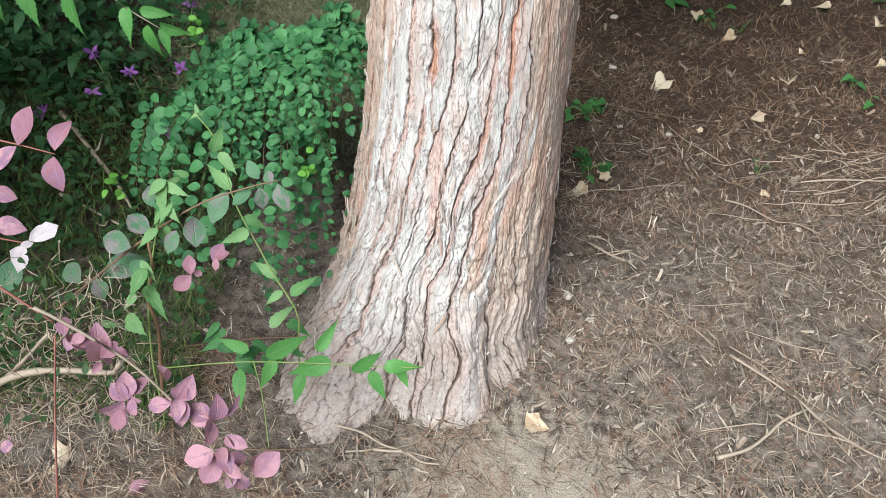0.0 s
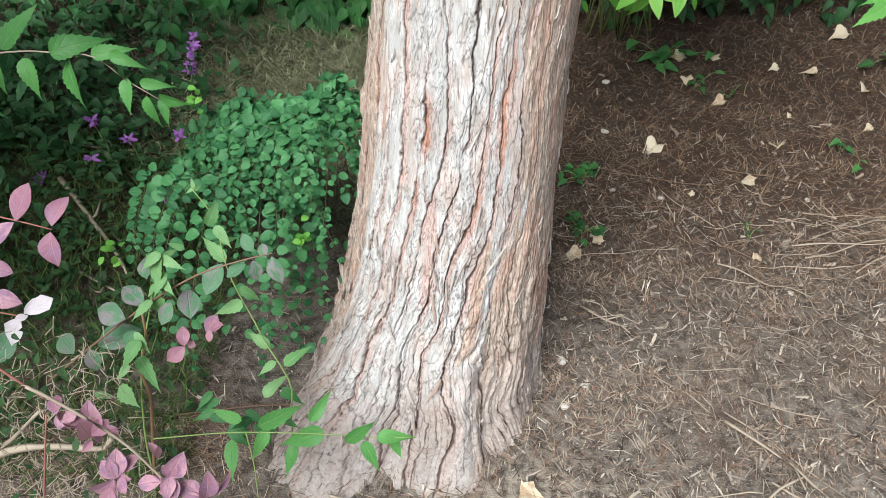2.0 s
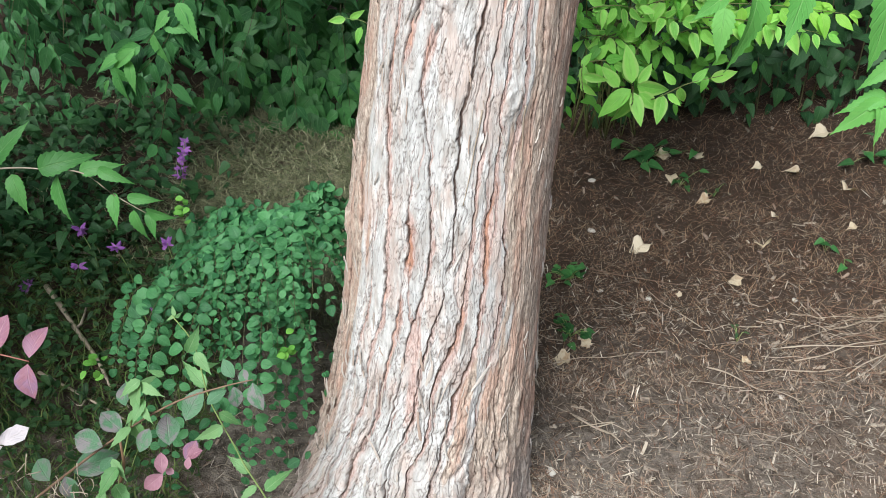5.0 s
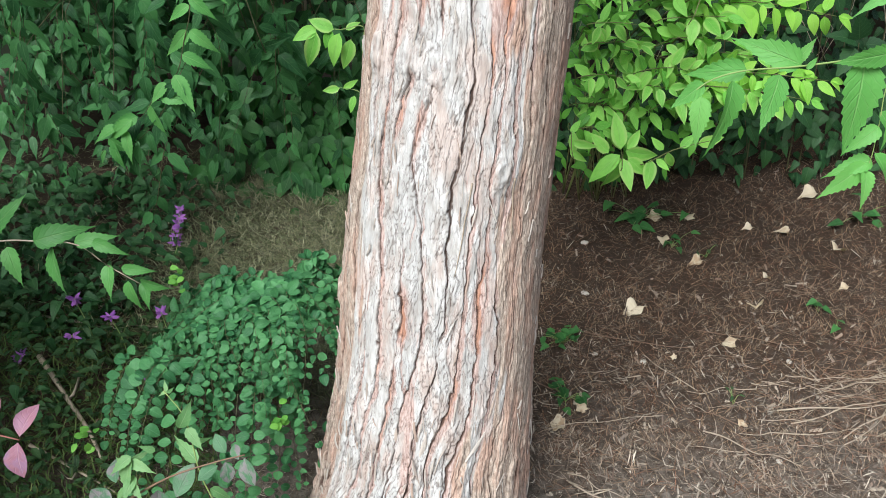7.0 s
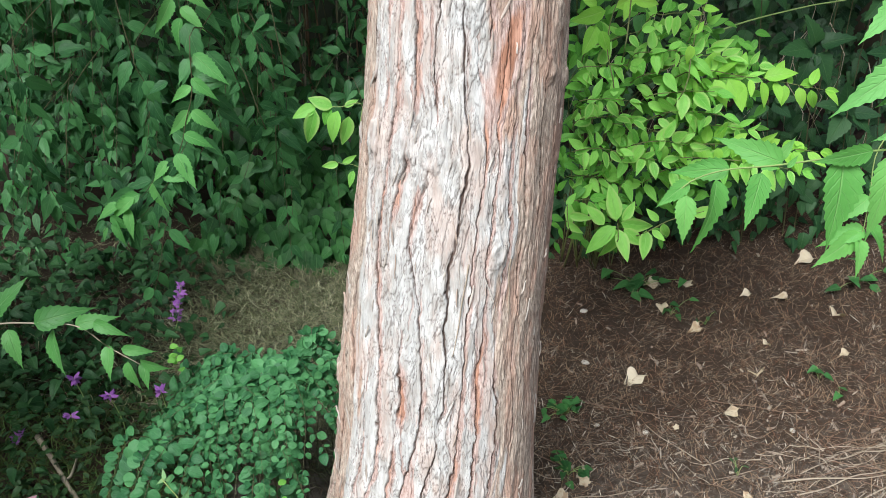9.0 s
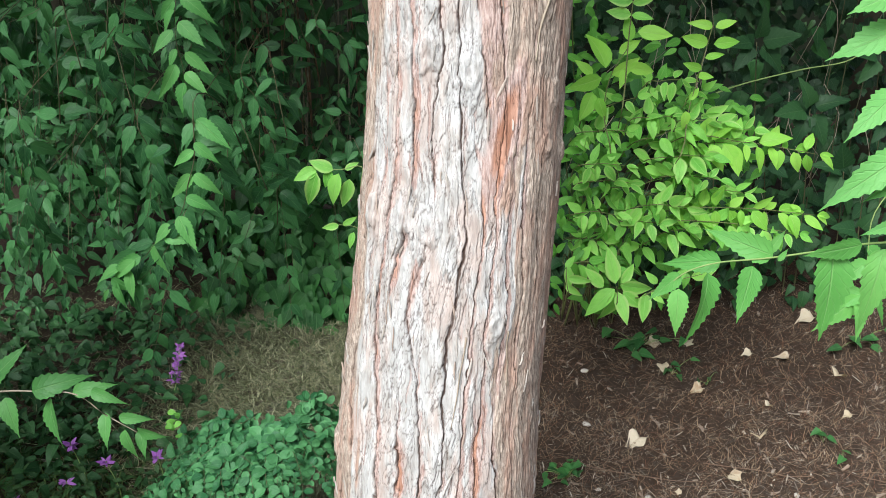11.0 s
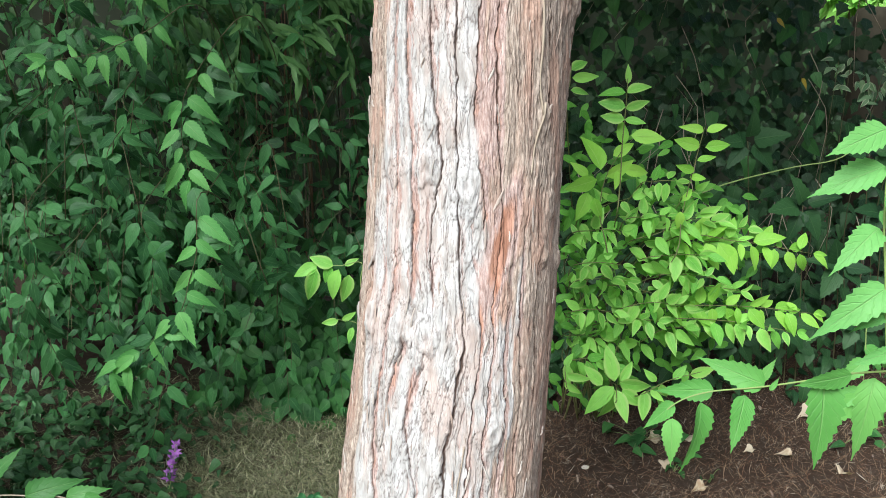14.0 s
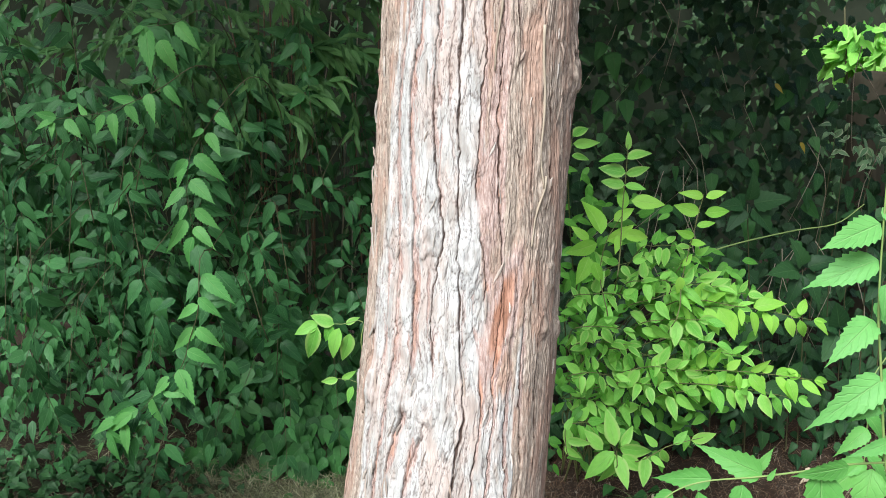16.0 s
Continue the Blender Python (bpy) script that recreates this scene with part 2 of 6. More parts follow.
G_LIME = leaf_material("lime_leaf", (0.20, 0.52, 0.065), (0.36, 0.70, 0.11), (0.42, 0.68, 0.20), 0.45, 0.42)
G_IVY = leaf_material("ivy_leaf", (0.011, 0.040, 0.017), (0.042, 0.115, 0.044), (0.08, 0.15, 0.07), 0.36, 0.12)
G_BRAMBLE = leaf_material("bramble_leaf", (0.012, 0.050, 0.018), (0.032, 0.10, 0.030), (0.07, 0.15, 0.055), 0.5, 0.15)
G_PINK = leaf_material("pink_leaf", (0.24, 0.10, 0.145), (0.50, 0.28, 0.345), (0.52, 0.32, 0.36), 0.45, 0.25, spot=(0.27, 0.15, 0.24))
G_GREYGREEN = leaf_material("grey_green_leaf", (0.042, 0.130, 0.065), (0.11, 0.225, 0.125), (0.18, 0.29, 0.19), 0.5, 0.2, spot=(0.19, 0.17, 0.18))
G_PALE = leaf_material("pale_serrated_leaf", (0.10, 0.25, 0.085), (0.20, 0.36, 0.16), (0.30, 0.44, 0.24), 0.5, 0.3)
G_YELLOW = leaf_material("yellowed_leaf", (0.45, 0.34, 0.05), (0.60, 0.48, 0.10), (0.6, 0.5, 0.2))
G_WEED = leaf_material("low_weed_leaf", (0.014, 0.046, 0.016), (0.046, 0.105, 0.034), (0.10, 0.18, 0.08))
DRYLEAF = leaf_material("dry_fallen_leaf", (0.46, 0.37, 0.26), (0.64, 0.555, 0.43), (0.42, 0.32, 0.21), 0.75, 0.15, spot=(0.36, 0.25, 0.16))
PETAL = leaf_material("purple_petal", (0.25, 0.075, 0.38), (0.46, 0.19, 0.60), (0.50, 0.27, 0.64), 0.5, 0.3)
STEM_G = stem_material("green_stem", (0.13, 0.22, 0.06), (0.26, 0.34, 0.12))
STEM_B = stem_material("brown_stem", (0.085, 0.050, 0.032), (0.22, 0.14, 0.095))
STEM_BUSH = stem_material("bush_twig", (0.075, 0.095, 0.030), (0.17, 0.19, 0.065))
# darkened twig copy: the shade of the growth is in its colour
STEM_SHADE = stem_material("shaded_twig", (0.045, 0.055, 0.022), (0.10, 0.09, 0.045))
STEM_R = stem_material("red_stem", (0.19, 0.06, 0.05), (0.32, 0.14, 0.115))
STEM_DRY = stem_material("dry_twig", (0.20, 0.155, 0.115), (0.42, 0.355, 0.28))
STEM_RUST = stem_material("rusty_twig", (0.11, 0.06, 0.035), (0.22, 0.13, 0.08))
STEM_CANE = stem_material("reddish_cane", (0.12, 0.055, 0.03), (0.25, 0.15, 0.09))
# the darkest needle stops stand in for shade on the back soil
NEEDLES = litter_material("needle_litter", ((0.020, 0.013, 0.010), (0.105, 0.058, 0.036), (0.028, 0.018, 0.013), (0.42, 0.30, 0.20), (0.20, 0.095, 0.055), (0.022, 0.015, 0.011), (0.075, 0.045, 0.031)))
MULCH = litter_material("splinter_mulch", ((0.038, 0.030, 0.026), (0.20, 0.165, 0.138), (0.060, 0.048, 0.041), (0.36, 0.30, 0.25), (0.125, 0.082, 0.064), (0.60, 0.52, 0.43), (0.045, 0.036, 0.031), (0.26, 0.215, 0.18), (0.09, 0.072, 0.061), (0.70, 0.63, 0.53)))
STRAW = litter_material("thin_straw", ((0.075, 0.045, 0.034), (0.40, 0.315, 0.23), (0.22, 0.11, 0.075), (0.66, 0.57, 0.45), (0.12, 0.082, 0.060), (0.31, 0.185, 0.125), (0.54, 0.45, 0.35)))
RUSTY = litter_material("rusty_litter", ((0.17, 0.09, 0.06), (0.46, 0.36, 0.27), (0.26, 0.13, 0.085), (0.09, 0.058, 0.042), (0.60, 0.50, 0.39), (0.33, 0.20, 0.14)))
CHIPS = litter_material("bark_chips", ((0.15, 0.12, 0.10), (0.34, 0.28, 0.23), (0.18, 0.145, 0.125), (0.50, 0.43, 0.35), (0.24, 0.15, 0.115), (0.62, 0.55, 0.46)))
HAY = litter_material("dry_grass", ((0.020, 0.024, 0.012), (0.23, 0.245, 0.125), (0.045, 0.066, 0.026), (0.58, 0.58, 0.38), (0.024, 0.050, 0.019), (0.16, 0.185, 0.085), (0.36, 0.35, 0.21), (0.03, 0.03, 0.016)))
GRASS = litter_material("short_grass", ((0.035, 0.08, 0.02), (0.07, 0.13, 0.03), (0.12, 0.15, 0.05)))
PEBBLE = litter_material("pebble", ((0.50, 0.47, 0.43), (0.62, 0.58, 0.52), (0.40, 0.36, 0.32)))
# near-black colour painted as the shade within the hedge
HEDGE_SHADE = litter_material("hedge_shade_sheet", ((0.010, 0.020, 0.010), (0.012, 0.026, 0.012)))
WOOD = stem_material("weathered_post", (0.020, 0.018, 0.011), (0.052, 0.044, 0.027), 0.85)


# ---- building blocks ----
def thing(name, label, category, base=(0, 0, 0), group="", kind=""):
    ob = new(name)
    ob.empty_display_size = 0.05
    ob.matrix_basis = Matrix.Translation(base)
    return tagged(ob, label, category, group, kind)


def part(name, mesh, mat, parent, label="", m=None, kind=""):
    """A mesh (bmesh or mesh data) as one object under a thing; m is its pose in the world."""
    if isinstance(mesh, bmesh.types.BMesh):
        data = bpy.data.meshes.new(name)
        mesh.to_mesh(data)
        mesh.free()
    else:
        data = mesh
    if mat and not data.materials:
        data.materials.append(mat)
    ob = new(name, data)
    if parent:
        ob.parent = parent
        ob.matrix_parent_inverse = parent.matrix_basis.inverted()
    if m is not None:
        ob.matrix_basis = m
    return tagged(ob, label, kind=kind)


def shade(data):
    data.polygons.foreach_set("use_smooth", [True] * len(data.polygons))
    return data


def along(pts, k):
    """Smooth points and their directions through the control points."""
    p = [2 * pts[0] - pts[1], *pts, 2 * pts[-1] - pts[-2]]
    out = []
    for s in range(k):
        q = s / (k - 1) * (len(pts) - 1)
        i = min(int(q), len(pts) - 2)
        t = q - i
        a, b, c, d = p[i:i + 4]
        at = 0.5 * (2 * b + (c - a) * t + (2 * a - 5 * b + 4 * c - d) * t * t + (3 * b - a - 3 * c + d) * t ** 3)
        way = 0.5 * ((c - a) + 2 * (2 * a - 5 * b + 4 * c - d) * t + 3 * (3 * b - a - 3 * c + d) * t * t)
        out.append((at, way.normalized()))
    return out


def tube(bm, pts, r0, r1, k=14, sides=6, knobs=0.0, rnd=random):
    rings = []
    for s, (p, w) in enumerate(along(pts, k)):
        a = w.orthogonal().normalized()
        b = w.cross(a)
        r = (r0 + (r1 - r0) * s / (k - 1)) * (1 + knobs * rnd.uniform(-1, 1))
        rings.append([bm.verts.new(p + r * (math.cos(6.2832 * i / sides) * a + math.sin(6.2832 * i / sides) * b)) for i in range(sides)])
    for q, w in zip(rings, rings[1:]):
        for i in range(sides):
            bm.faces.new((q[i], q[(i + 1) % sides], w[(i + 1) % sides], w[i])).smooth = True
    bm.faces.new(rings[0][::-1])
    bm.faces.new(rings[-1])


def stem(name, pts, r0, r1, mat, parent, k=14, sides=6, knobs=0.0, label=""):
    bm = bmesh.new()
    tube(bm, [Vector(p) for p in pts], r0, r1, k, sides, knobs)
    return part(name, bm, mat, parent, label)


# leaf outlines: half width at each step from stalk to tip, for a leaf one unit long
def ovate(t): return 0.235 * math.sin(math.pi * t ** 0.72) ** 0.9
def tapered(t): return 0.66 * t ** 0.58 * (1 - t) ** 1.45
def rounded(t): return 0.375 * math.sin(math.pi * t ** 0.88) ** 0.66
def heart(t): return 0.31 * math.sin(math.pi * t ** 0.45) ** 0.75
def obovate(t): return 0.345 * math.sin(math.pi * t ** 1.1) ** 0.8
def lobed(t): return 0.48 * math.sin(math.pi * t ** 0.55) ** 0.7 * (1 + 0.28 * math.cos(t * 12.0))
def narrow(t): return 0.13 * math.sin(math.pi * t ** 0.8) ** 0.8


def leaf_arrays(outline, n, teeth=0.0, fold=0.25, curl=0.25, wave=0.0):
    verts, faces, uvs = [], [], []
    for i in range(n + 1):
        t = i / n
        w = outline(t) if 0 < i < n else 0.004
        shift = 0.0
        if teeth and 0 < i < n:
            w *= 1 + (teeth if i % 2 else -teeth)
            shift = 0.012 if i % 2 else -0.012
        z0 = -curl * t * t
        lift = fold * w + wave * math.sin(t * 9)
        verts += [(-w, t + shift, z0 + lift), (0, t, z0), (w, t + shift, z0 + fold * w - wave * math.sin(t * 9 + 1))]
        uvs += [(0, t), (0.5, t), (1, t)]
    for i in range(n):
        a, b = 3 * i, 3 * i + 3
        faces += [(a, a + 1, b + 1, b), (a + 1, a + 2, b + 2, b + 1)]
    return verts, faces, uvs


def leaf_mesh(name, arrays, mat):
    v, f, uv = arrays
    data = bpy.data.meshes.new(name)
    data.from_pydata(v, [], f)
    layer = data.uv_layers.new(name="UVMap")
    layer.data.foreach_set("uv", [c for poly in f for i in poly for c in uv[i]])
    data.materials.append(mat)
    return shade(data)


class Kind:
    """One kind of leaf: a few shapes of it and its material."""

    def __init__(self, name, outline, n, mat, teeth=0.0, wave=0.0, shapes=3, fold=0.28, curl=0.25):
        self.name, self.mat = name, mat
        self.arrays = [leaf_arrays(outline, n, teeth, fold * (0.5 + 0.5 * s), curl * (0.4 + 0.7 * s), wave) for s in range(shapes)]
        self.meshes = [leaf_mesh(name, a, mat) for a in self.arrays]


def leaf_pose(p, way, face, size, widen=1.0):
    y = way.normalized()
    x = y.cross(face)
    x = x.normalized() if x.length > 1e-4 else y.orthogonal().normalized()
    z = x.cross(y)
    m = Matrix((x * size * widen, y * size, z * size)).transposed().to_4x4()
    m.translation = p
    return m


def spread(owner, leaves, kind, singles=300, rnd=random, stuff_name="foliage"):
    """Leaves of one kind: the nearest as objects of their own, the rest as one mesh."""
    leaves = sorted(leaves, key=lambda q: q[0].y)
    for p, way, face, size, *twig in leaves[:singles]:
        part("leaf", rnd.choice(kind.meshes), None, twig[0] if twig else owner, m=leaf_pose(p, way, face, size, rnd.uniform(0.85, 1.15)))
    rest = leaves[singles:]
    if rest:
        V, F, T, base = [], [], [], 0
        arrays = [(np.array(v), f, uv) for v, f, uv in kind.arrays]
        for p, way, face, size, *twig in rest:
            v, f, uv = arrays[rnd.randrange(len(arrays))]
            m = np.array(leaf_pose(p, way, face, size, rnd.uniform(0.85, 1.15)))
            V.append(v @ m[:3, :3].T + m[:3, 3])
            F += [tuple(base + i for i in poly) for poly in f]
            T += [c for poly in f for i in poly for c in uv[i]]
            base += len(v)
        data = bpy.data.meshes.new(stuff_name)
        data.from_pydata(np.concatenate(V).tolist(), [], F)
        data.uv_layers.new(name="UVMap").data.foreach_set("uv", T)
        part(stuff_name, shade(data), kind.mat, owner, kind="stuff")


def sprig(owner, pts, n, size, mat, r=0.0022, opposite=True, ahead=0.35, out=0.9, hang=0.25, face=(0, -0.6, 0.8), first=0.08, end=0.55, rnd=random, jitter=0.25, stalk=0.12, draw=True, both=None, name="stem"):
    """A leafy shoot: draws its stem and returns its leaves."""
    pts = [Vector(p) for p in pts]
    twig = ()
    if draw:
        twig = (stem(name, pts, r, r * 0.4, mat, owner, k=max(8, 4 * len(pts)), sides=5),)
    elif both is not None:
        tube(both, pts, r, r * 0.4, max(6, 3 * len(pts)), 4)
    face, leaves, nodes = Vector(face).normalized(), [], along(pts, 60)
    for i in range(n):
        q = first + (1 - first) * i / max(1, n - 1)
        p, w = nodes[min(59, int(q * 59))]
        side = w.cross(face)
        side = side.normalized() if side.length > 1e-3 else Vector((1, 0, 0))
        for s in ((1, -1) if opposite else ((1, -1)[i % 2],)):
            jit = Vector([rnd.gauss(0, jitter) for _ in range(3)])
            if i == n - 1:
                way = w + 0.25 * s * side + 0.4 * jit + Vector((0, 0, -hang * 0.5))
            else:
                way = ahead * w + out * s * side + Vector((0, 0, -hang)) + jit
            fc = face + Vector([rnd.gauss(0, jitter) for _ in range(3)])
            z = size * rnd.uniform(0.68, 1.18) * (1 - (1 - end) * max(0, (q - 0.6) / 0.4))
            leaves.append((p + way.normalized() * z * stalk, way, fc, z, *twig))
    return leaves


def vectors(rows):
    return [Vector(p) for p in rows]


def set_leaves(y, rows, tilt, rnd, twig=None, jitter=0.14, face=0.0):
    """Leaves that stand out from one upright sheet at depth y: each with its foot (x, z), its slant in degrees and its length; tilt leans the sheet back."""
    up, out = Vector((0, math.sin(radians(tilt)), math.cos(radians(tilt)))), Vector((0, -math.cos(radians(tilt)), math.sin(radians(tilt))))
    leaves = []
    for x, z, a, size in rows:
        way = math.cos(radians(a)) * Vector((1, 0, 0)) + math.sin(radians(a)) * up + out * rnd.gauss(0.10, jitter)
        fc = out + Vector((rnd.gauss(0, 2 * jitter), 0, rnd.gauss(0.1 + face, 2 * jitter)))
        leaves.append((Vector((x, y + rnd.gauss(0, 0.006), z)), way, fc, size * 1.04, *((twig,) if twig else ())))
    return leaves


# ---- the ground ----
def build_ground():
    far = np.array([0.25, 0.6, 1.2, 2.5, 5, 10, 20, 40, 80])
    xs = np.concatenate([-1.5 - far[::-1], np.linspace(-1.5, 2.1, 300), 2.1 + far])
    ys = np.concatenate([0.5 - far[::-1], np.linspace(0.5, 3.6, 260), 3.6 + far])
    X, Y = np.meshgrid(xs, ys)
    Z = ground_z(X, Y)
    nx, ny = len(xs), len(ys)
    i = (np.arange(ny - 1)[:, None] * nx + np.arange(nx - 1)[None, :]).ravel()
    data = bpy.data.meshes.new("ground")
    data.from_pydata(np.stack([X, Y, Z], -1).reshape(-1, 3).tolist(), [], np.stack([i, i + 1, i + nx + 1, i + nx], -1).tolist())
    sand = np.exp(-(((X - 0.14) / 0.24) ** 2 + ((Y - 0.82) / 0.27) ** 2)) + 0.30 * smooth(1.40, 0.9, Y) * smooth(-0.5, -0.1, X)
    data.attributes.new("sand", "FLOAT", "POINT").data.foreach_set("value", sand.ravel())
    # mask of reddish back soil and of shade painted under the shrubs
    data.attributes.new("soil_shade", "FLOAT", "POINT").data.foreach_set("value", (smooth(1.2, 2.1, Y) * smooth(0.0, 0.3, X) + smooth(-0.40, -0.75, X) * smooth(1.15, 1.6, Y)).ravel())
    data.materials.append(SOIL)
    return tagged(new("ground", shade(data)), "dry brown garden soil with needle litter, rising bank", "ground", kind="structure")


ground = build_ground()


# ---- the tree ----
PROFILE = np.array([(-0.30, -0.060, 0.265), (-0.128, -0.051, 0.235), (0.0, -0.037, 0.222), (0.098, -0.023, 0.210), (0.196, -0.011, 0.205), (0.34, 0.007, 0.193), (0.468, 0.019, 0.186), (0.655, 0.032, 0.180), (0.90, 0.061, 0.170), (1.105, 0.082, 0.164), (1.31, 0.098, 0.158), (1.49, 0.109, 0.157), (1.683, 0.122, 0.156), (2.2, 0.152, 0.148), (3.6, 0.23, 0.125)])
AXIS_Y = 1.398
KNOTS = [(0.41, 0.872, 0.016, 0.013), (-0.98, 1.06, 0.022, 0.010), (-0.57, 1.055, 0.028, 0.009), (-0.29, 1.040, 0.024, 0.010), (-0.39, 1.307, 0.021, 0.011), (-0.65, 1.312, 0.015, 0.006), (-0.02, 1.280, 0.024, 0.007), (0.77, 1.372, 0.020, 0.008), (0.95, 1.24, 0.020, 0.008), (0.83, 1.165, 0.017, 0.009), (1.28, 1.14, 0.012, 0.016), (1.32, 1.56, 0.026, 0.017), (-1.35, 0.61, 0.022, 0.016)]


ROOTS = np.array([(-3.1, 0.2), (-1.6, 0.35), (-1.1, 0.85), (-0.74, 1.85), (-0.50, 1.55), (-0.25, 0.70), (-0.05, 0.62), (0.2, 0.60), (0.5, 0.35), (1.1, 0.12), (3.1, 0.2)])


def terraces(n, cuts, sharp=0.02):
    """Steps of height, like flakes lying over one another: 0 for the innermost layer, 1 for the outermost."""
    return sum(smooth(c - sharp, c + sharp, n) for c in cuts) / len(cuts)


def layers(x, v, width, tall, seed, some=0.28):
    """Flat strips of bark that overlap sideways: height, how fresh the skin is, the dark joint, the strip's own number."""
    f = x / width + 0.9 * (fbm(x / (3.4 * width), v / tall, seed, 2) - 0.5) * 2
    k = np.floor(f)
    s = f - k

    def stands(i):
        return smooth(some, some + 0.15, vnoise(i * 5.37 + 0.5, v / tall + 3.1 * hash2(i, i * 0, seed + 3), seed + 5) * 0.6 + 0.4 * vnoise(i * 9.1, v / (0.3 * tall), seed + 6))

    mine, before = stands(k), stands(k - 1)
    gape = 0.040 + 0.065 * vnoise(k * 3.7 + 0.5, v / (0.22 * tall), seed + 8)
    level = mine * (0.55 + 0.45 * hash2(k, k * 0, seed + 15))
    h = level * (0.72 * smooth(0, 0.07, s) + 0.28 * smooth(0.05, 0.60, s)) * (1 - smooth(0.965, 1.0, s)) - 0.35 * before * smooth(gape, 0.0, s)
    fresh = before * smooth(0.46, 0.08, s) * (0.15 + 0.85 * hash2(k, k * 0, seed + 9))
    dark = before * smooth(gape, 0.35 * gape, s) + 0.75 * before * mine * smooth(0.972, 1.0, s)
    return h, fresh, dark, hash2(k, k * 0, seed + 11)


def spot(th, v, t0, v0, wide, tall, slant=0.0):
    return np.exp(-(((th - t0 - slant * (v - v0)) / wide) ** 2 + ((v - v0) / tall) ** 2))


def trunk_skin(th, z):
    """Place of the bark and what it is like there: plate, worn, inner, brown and the greyer foot."""
    cx, r = np.interp(z, PROFILE[:, 0], PROFILE[:, 1]), np.interp(z, PROFILE[:, 0], PROFILE[:, 2])
    # buttress roots
    flute = 0.034 * (fbm(th * 4.2 + 3, z * 1.3, 4, 2) - 0.5) * smooth(0.38, 0.02, z)
    lobes = np.interp(th, ROOTS[:, 0], ROOTS[:, 1]) * (0.8 + 0.4 * fbm(th * 3.3 + 9, z * 4, 3))
    foot = np.exp(-np.maximum(z + 0.09, 0) / 0.085) * smooth(0.34, 0.08, z)
    r = r + 0.006 + 0.19 * lobes * foot + flute
    u, v = th * 0.19, z
    low0 = smooth(0.42, 0.05, z)
    fade = smooth(2.95, 2.5, np.abs(th))
    lean = u + 0.05 * low0 * (fbm(th * 2.1 + 1.7, v / 0.16, 27, 3) - 0.5) + 0.017 * (fbm(u / 0.12, v / 0.26, 21) - 0.5) * 2 + 0.0050 * (fbm(u / 0.045, v / 0.060, 22) - 0.5) * 2 - 0.02 * np.sin(v * 2.1) + 0.0011 * (fbm(u / 0.007, v / 0.016, 23, 2) - 0.5) * 2
    for kt, kz, kr, kh in KNOTS:  # grain parts round each knot
        d2 = ((u - kt * 0.19) / (1.6 * kr)) ** 2 + ((v - kz) / (2.6 * kr)) ** 2
        lean = lean - 0.45 * (u - kt * 0.19) * np.exp(-d2)
    border = 0.32 - 0.34 * smooth(0.9, 1.55, v) - 0.34 * smooth(0.45, 0.12, v) + 0.10 * (fbm(v / 0.11, v * 0 + 2, 29) - 0.5) * 2
    side = smooth(border - 0.10, border + 0.42, th + 0.9 * (fbm(lean / 0.022, v / 0.22, 26, 3) - 0.5) * smooth(0.95, 0.3, np.abs(th - 0.35)))  # the side with peeled, stringy bark
    side = np.maximum(side, 0.75 * smooth(-0.70, -1.10, th + 0.5 * (fbm(lean / 0.02, v / 0.2, 28, 3) - 0.5)))
    ragged = 0.0042 * (fbm(u / 0.012, v / 0.015, 24, 3) - 0.5) * 2
    low = smooth(0.50, 0.10, v)
    h1, worn1, inner1, own1 = layers(lean + ragged, v, 0.037, 0.30, 41, 0.20)
    h2, worn2, inner2, own2 = layers(lean + 0.9 * ragged + 0.01, v, 0.0175, 0.11, 47, 0.40)
    h3, worn3, inner3, own3 = layers(lean + 0.4 * ragged + 0.02, v, 0.0075, 0.08, 52, 0.36)
    flat = fbm(lean / 0.030 + 4, v / 0.075, 64, 5)  # broken flakes on the strips
    steps = terraces(flat, (0.42, 0.50, 0.58), 0.010)
    brink = sum(smooth(c - 0.022, c - 0.006, flat) * smooth(c + 0.004, c - 0.002, flat) for c in (0.42, 0.50, 0.58))
    small = terraces(fbm(lean / 0.010, v / 0.020, 63, 4), (0.40, 0.50, 0.60), 0.03)
    fibre = fbm(lean / 0.0030, v / 0.05, 51, 2)
    lump = fbm(u / 0.09, v / 0.30, 53)
    flake = fbm(u / 0.006, v / 0.009, 55, 3)
    whole = 1 - 0.6 * side
    h = (0.0050 - 0.0004 * side + 0.0040 * low) * h1 + (0.0016 + 0.0046 * low) * h2 + (0.0002 + 0.0014 * side + (0.0024 + 0.0020 * side) * low) * h3 + 0.0036 * whole * (steps - 0.5) + 0.0007 * small + (0.0006 + 0.0012 * side) * (fibre - 0.5) + 0.006 * (lump - 0.5) + 0.0005 * (flake - 0.5)
    # cracks and flake edges: inner bark plus their shade, as colour
    inner = 1.15 * inner1 + (0.55 + 0.45 * low) * inner2 + (0.03 + 0.40 * side + (0.45 + 0.35 * side) * low) * inner3 + 0.62 * brink * whole
    worn = 0.80 * worn1 + 0.34 * worn2 + 0.12 * worn3 + 0.30 * (fbm(lean / 0.05, v / 0.40, 67) - 0.5) + 0.14 * (1 - steps)
    worn = np.minimum(worn, 0.78) * (1 - 0.35 * low) * (1 - 0.62 * side)
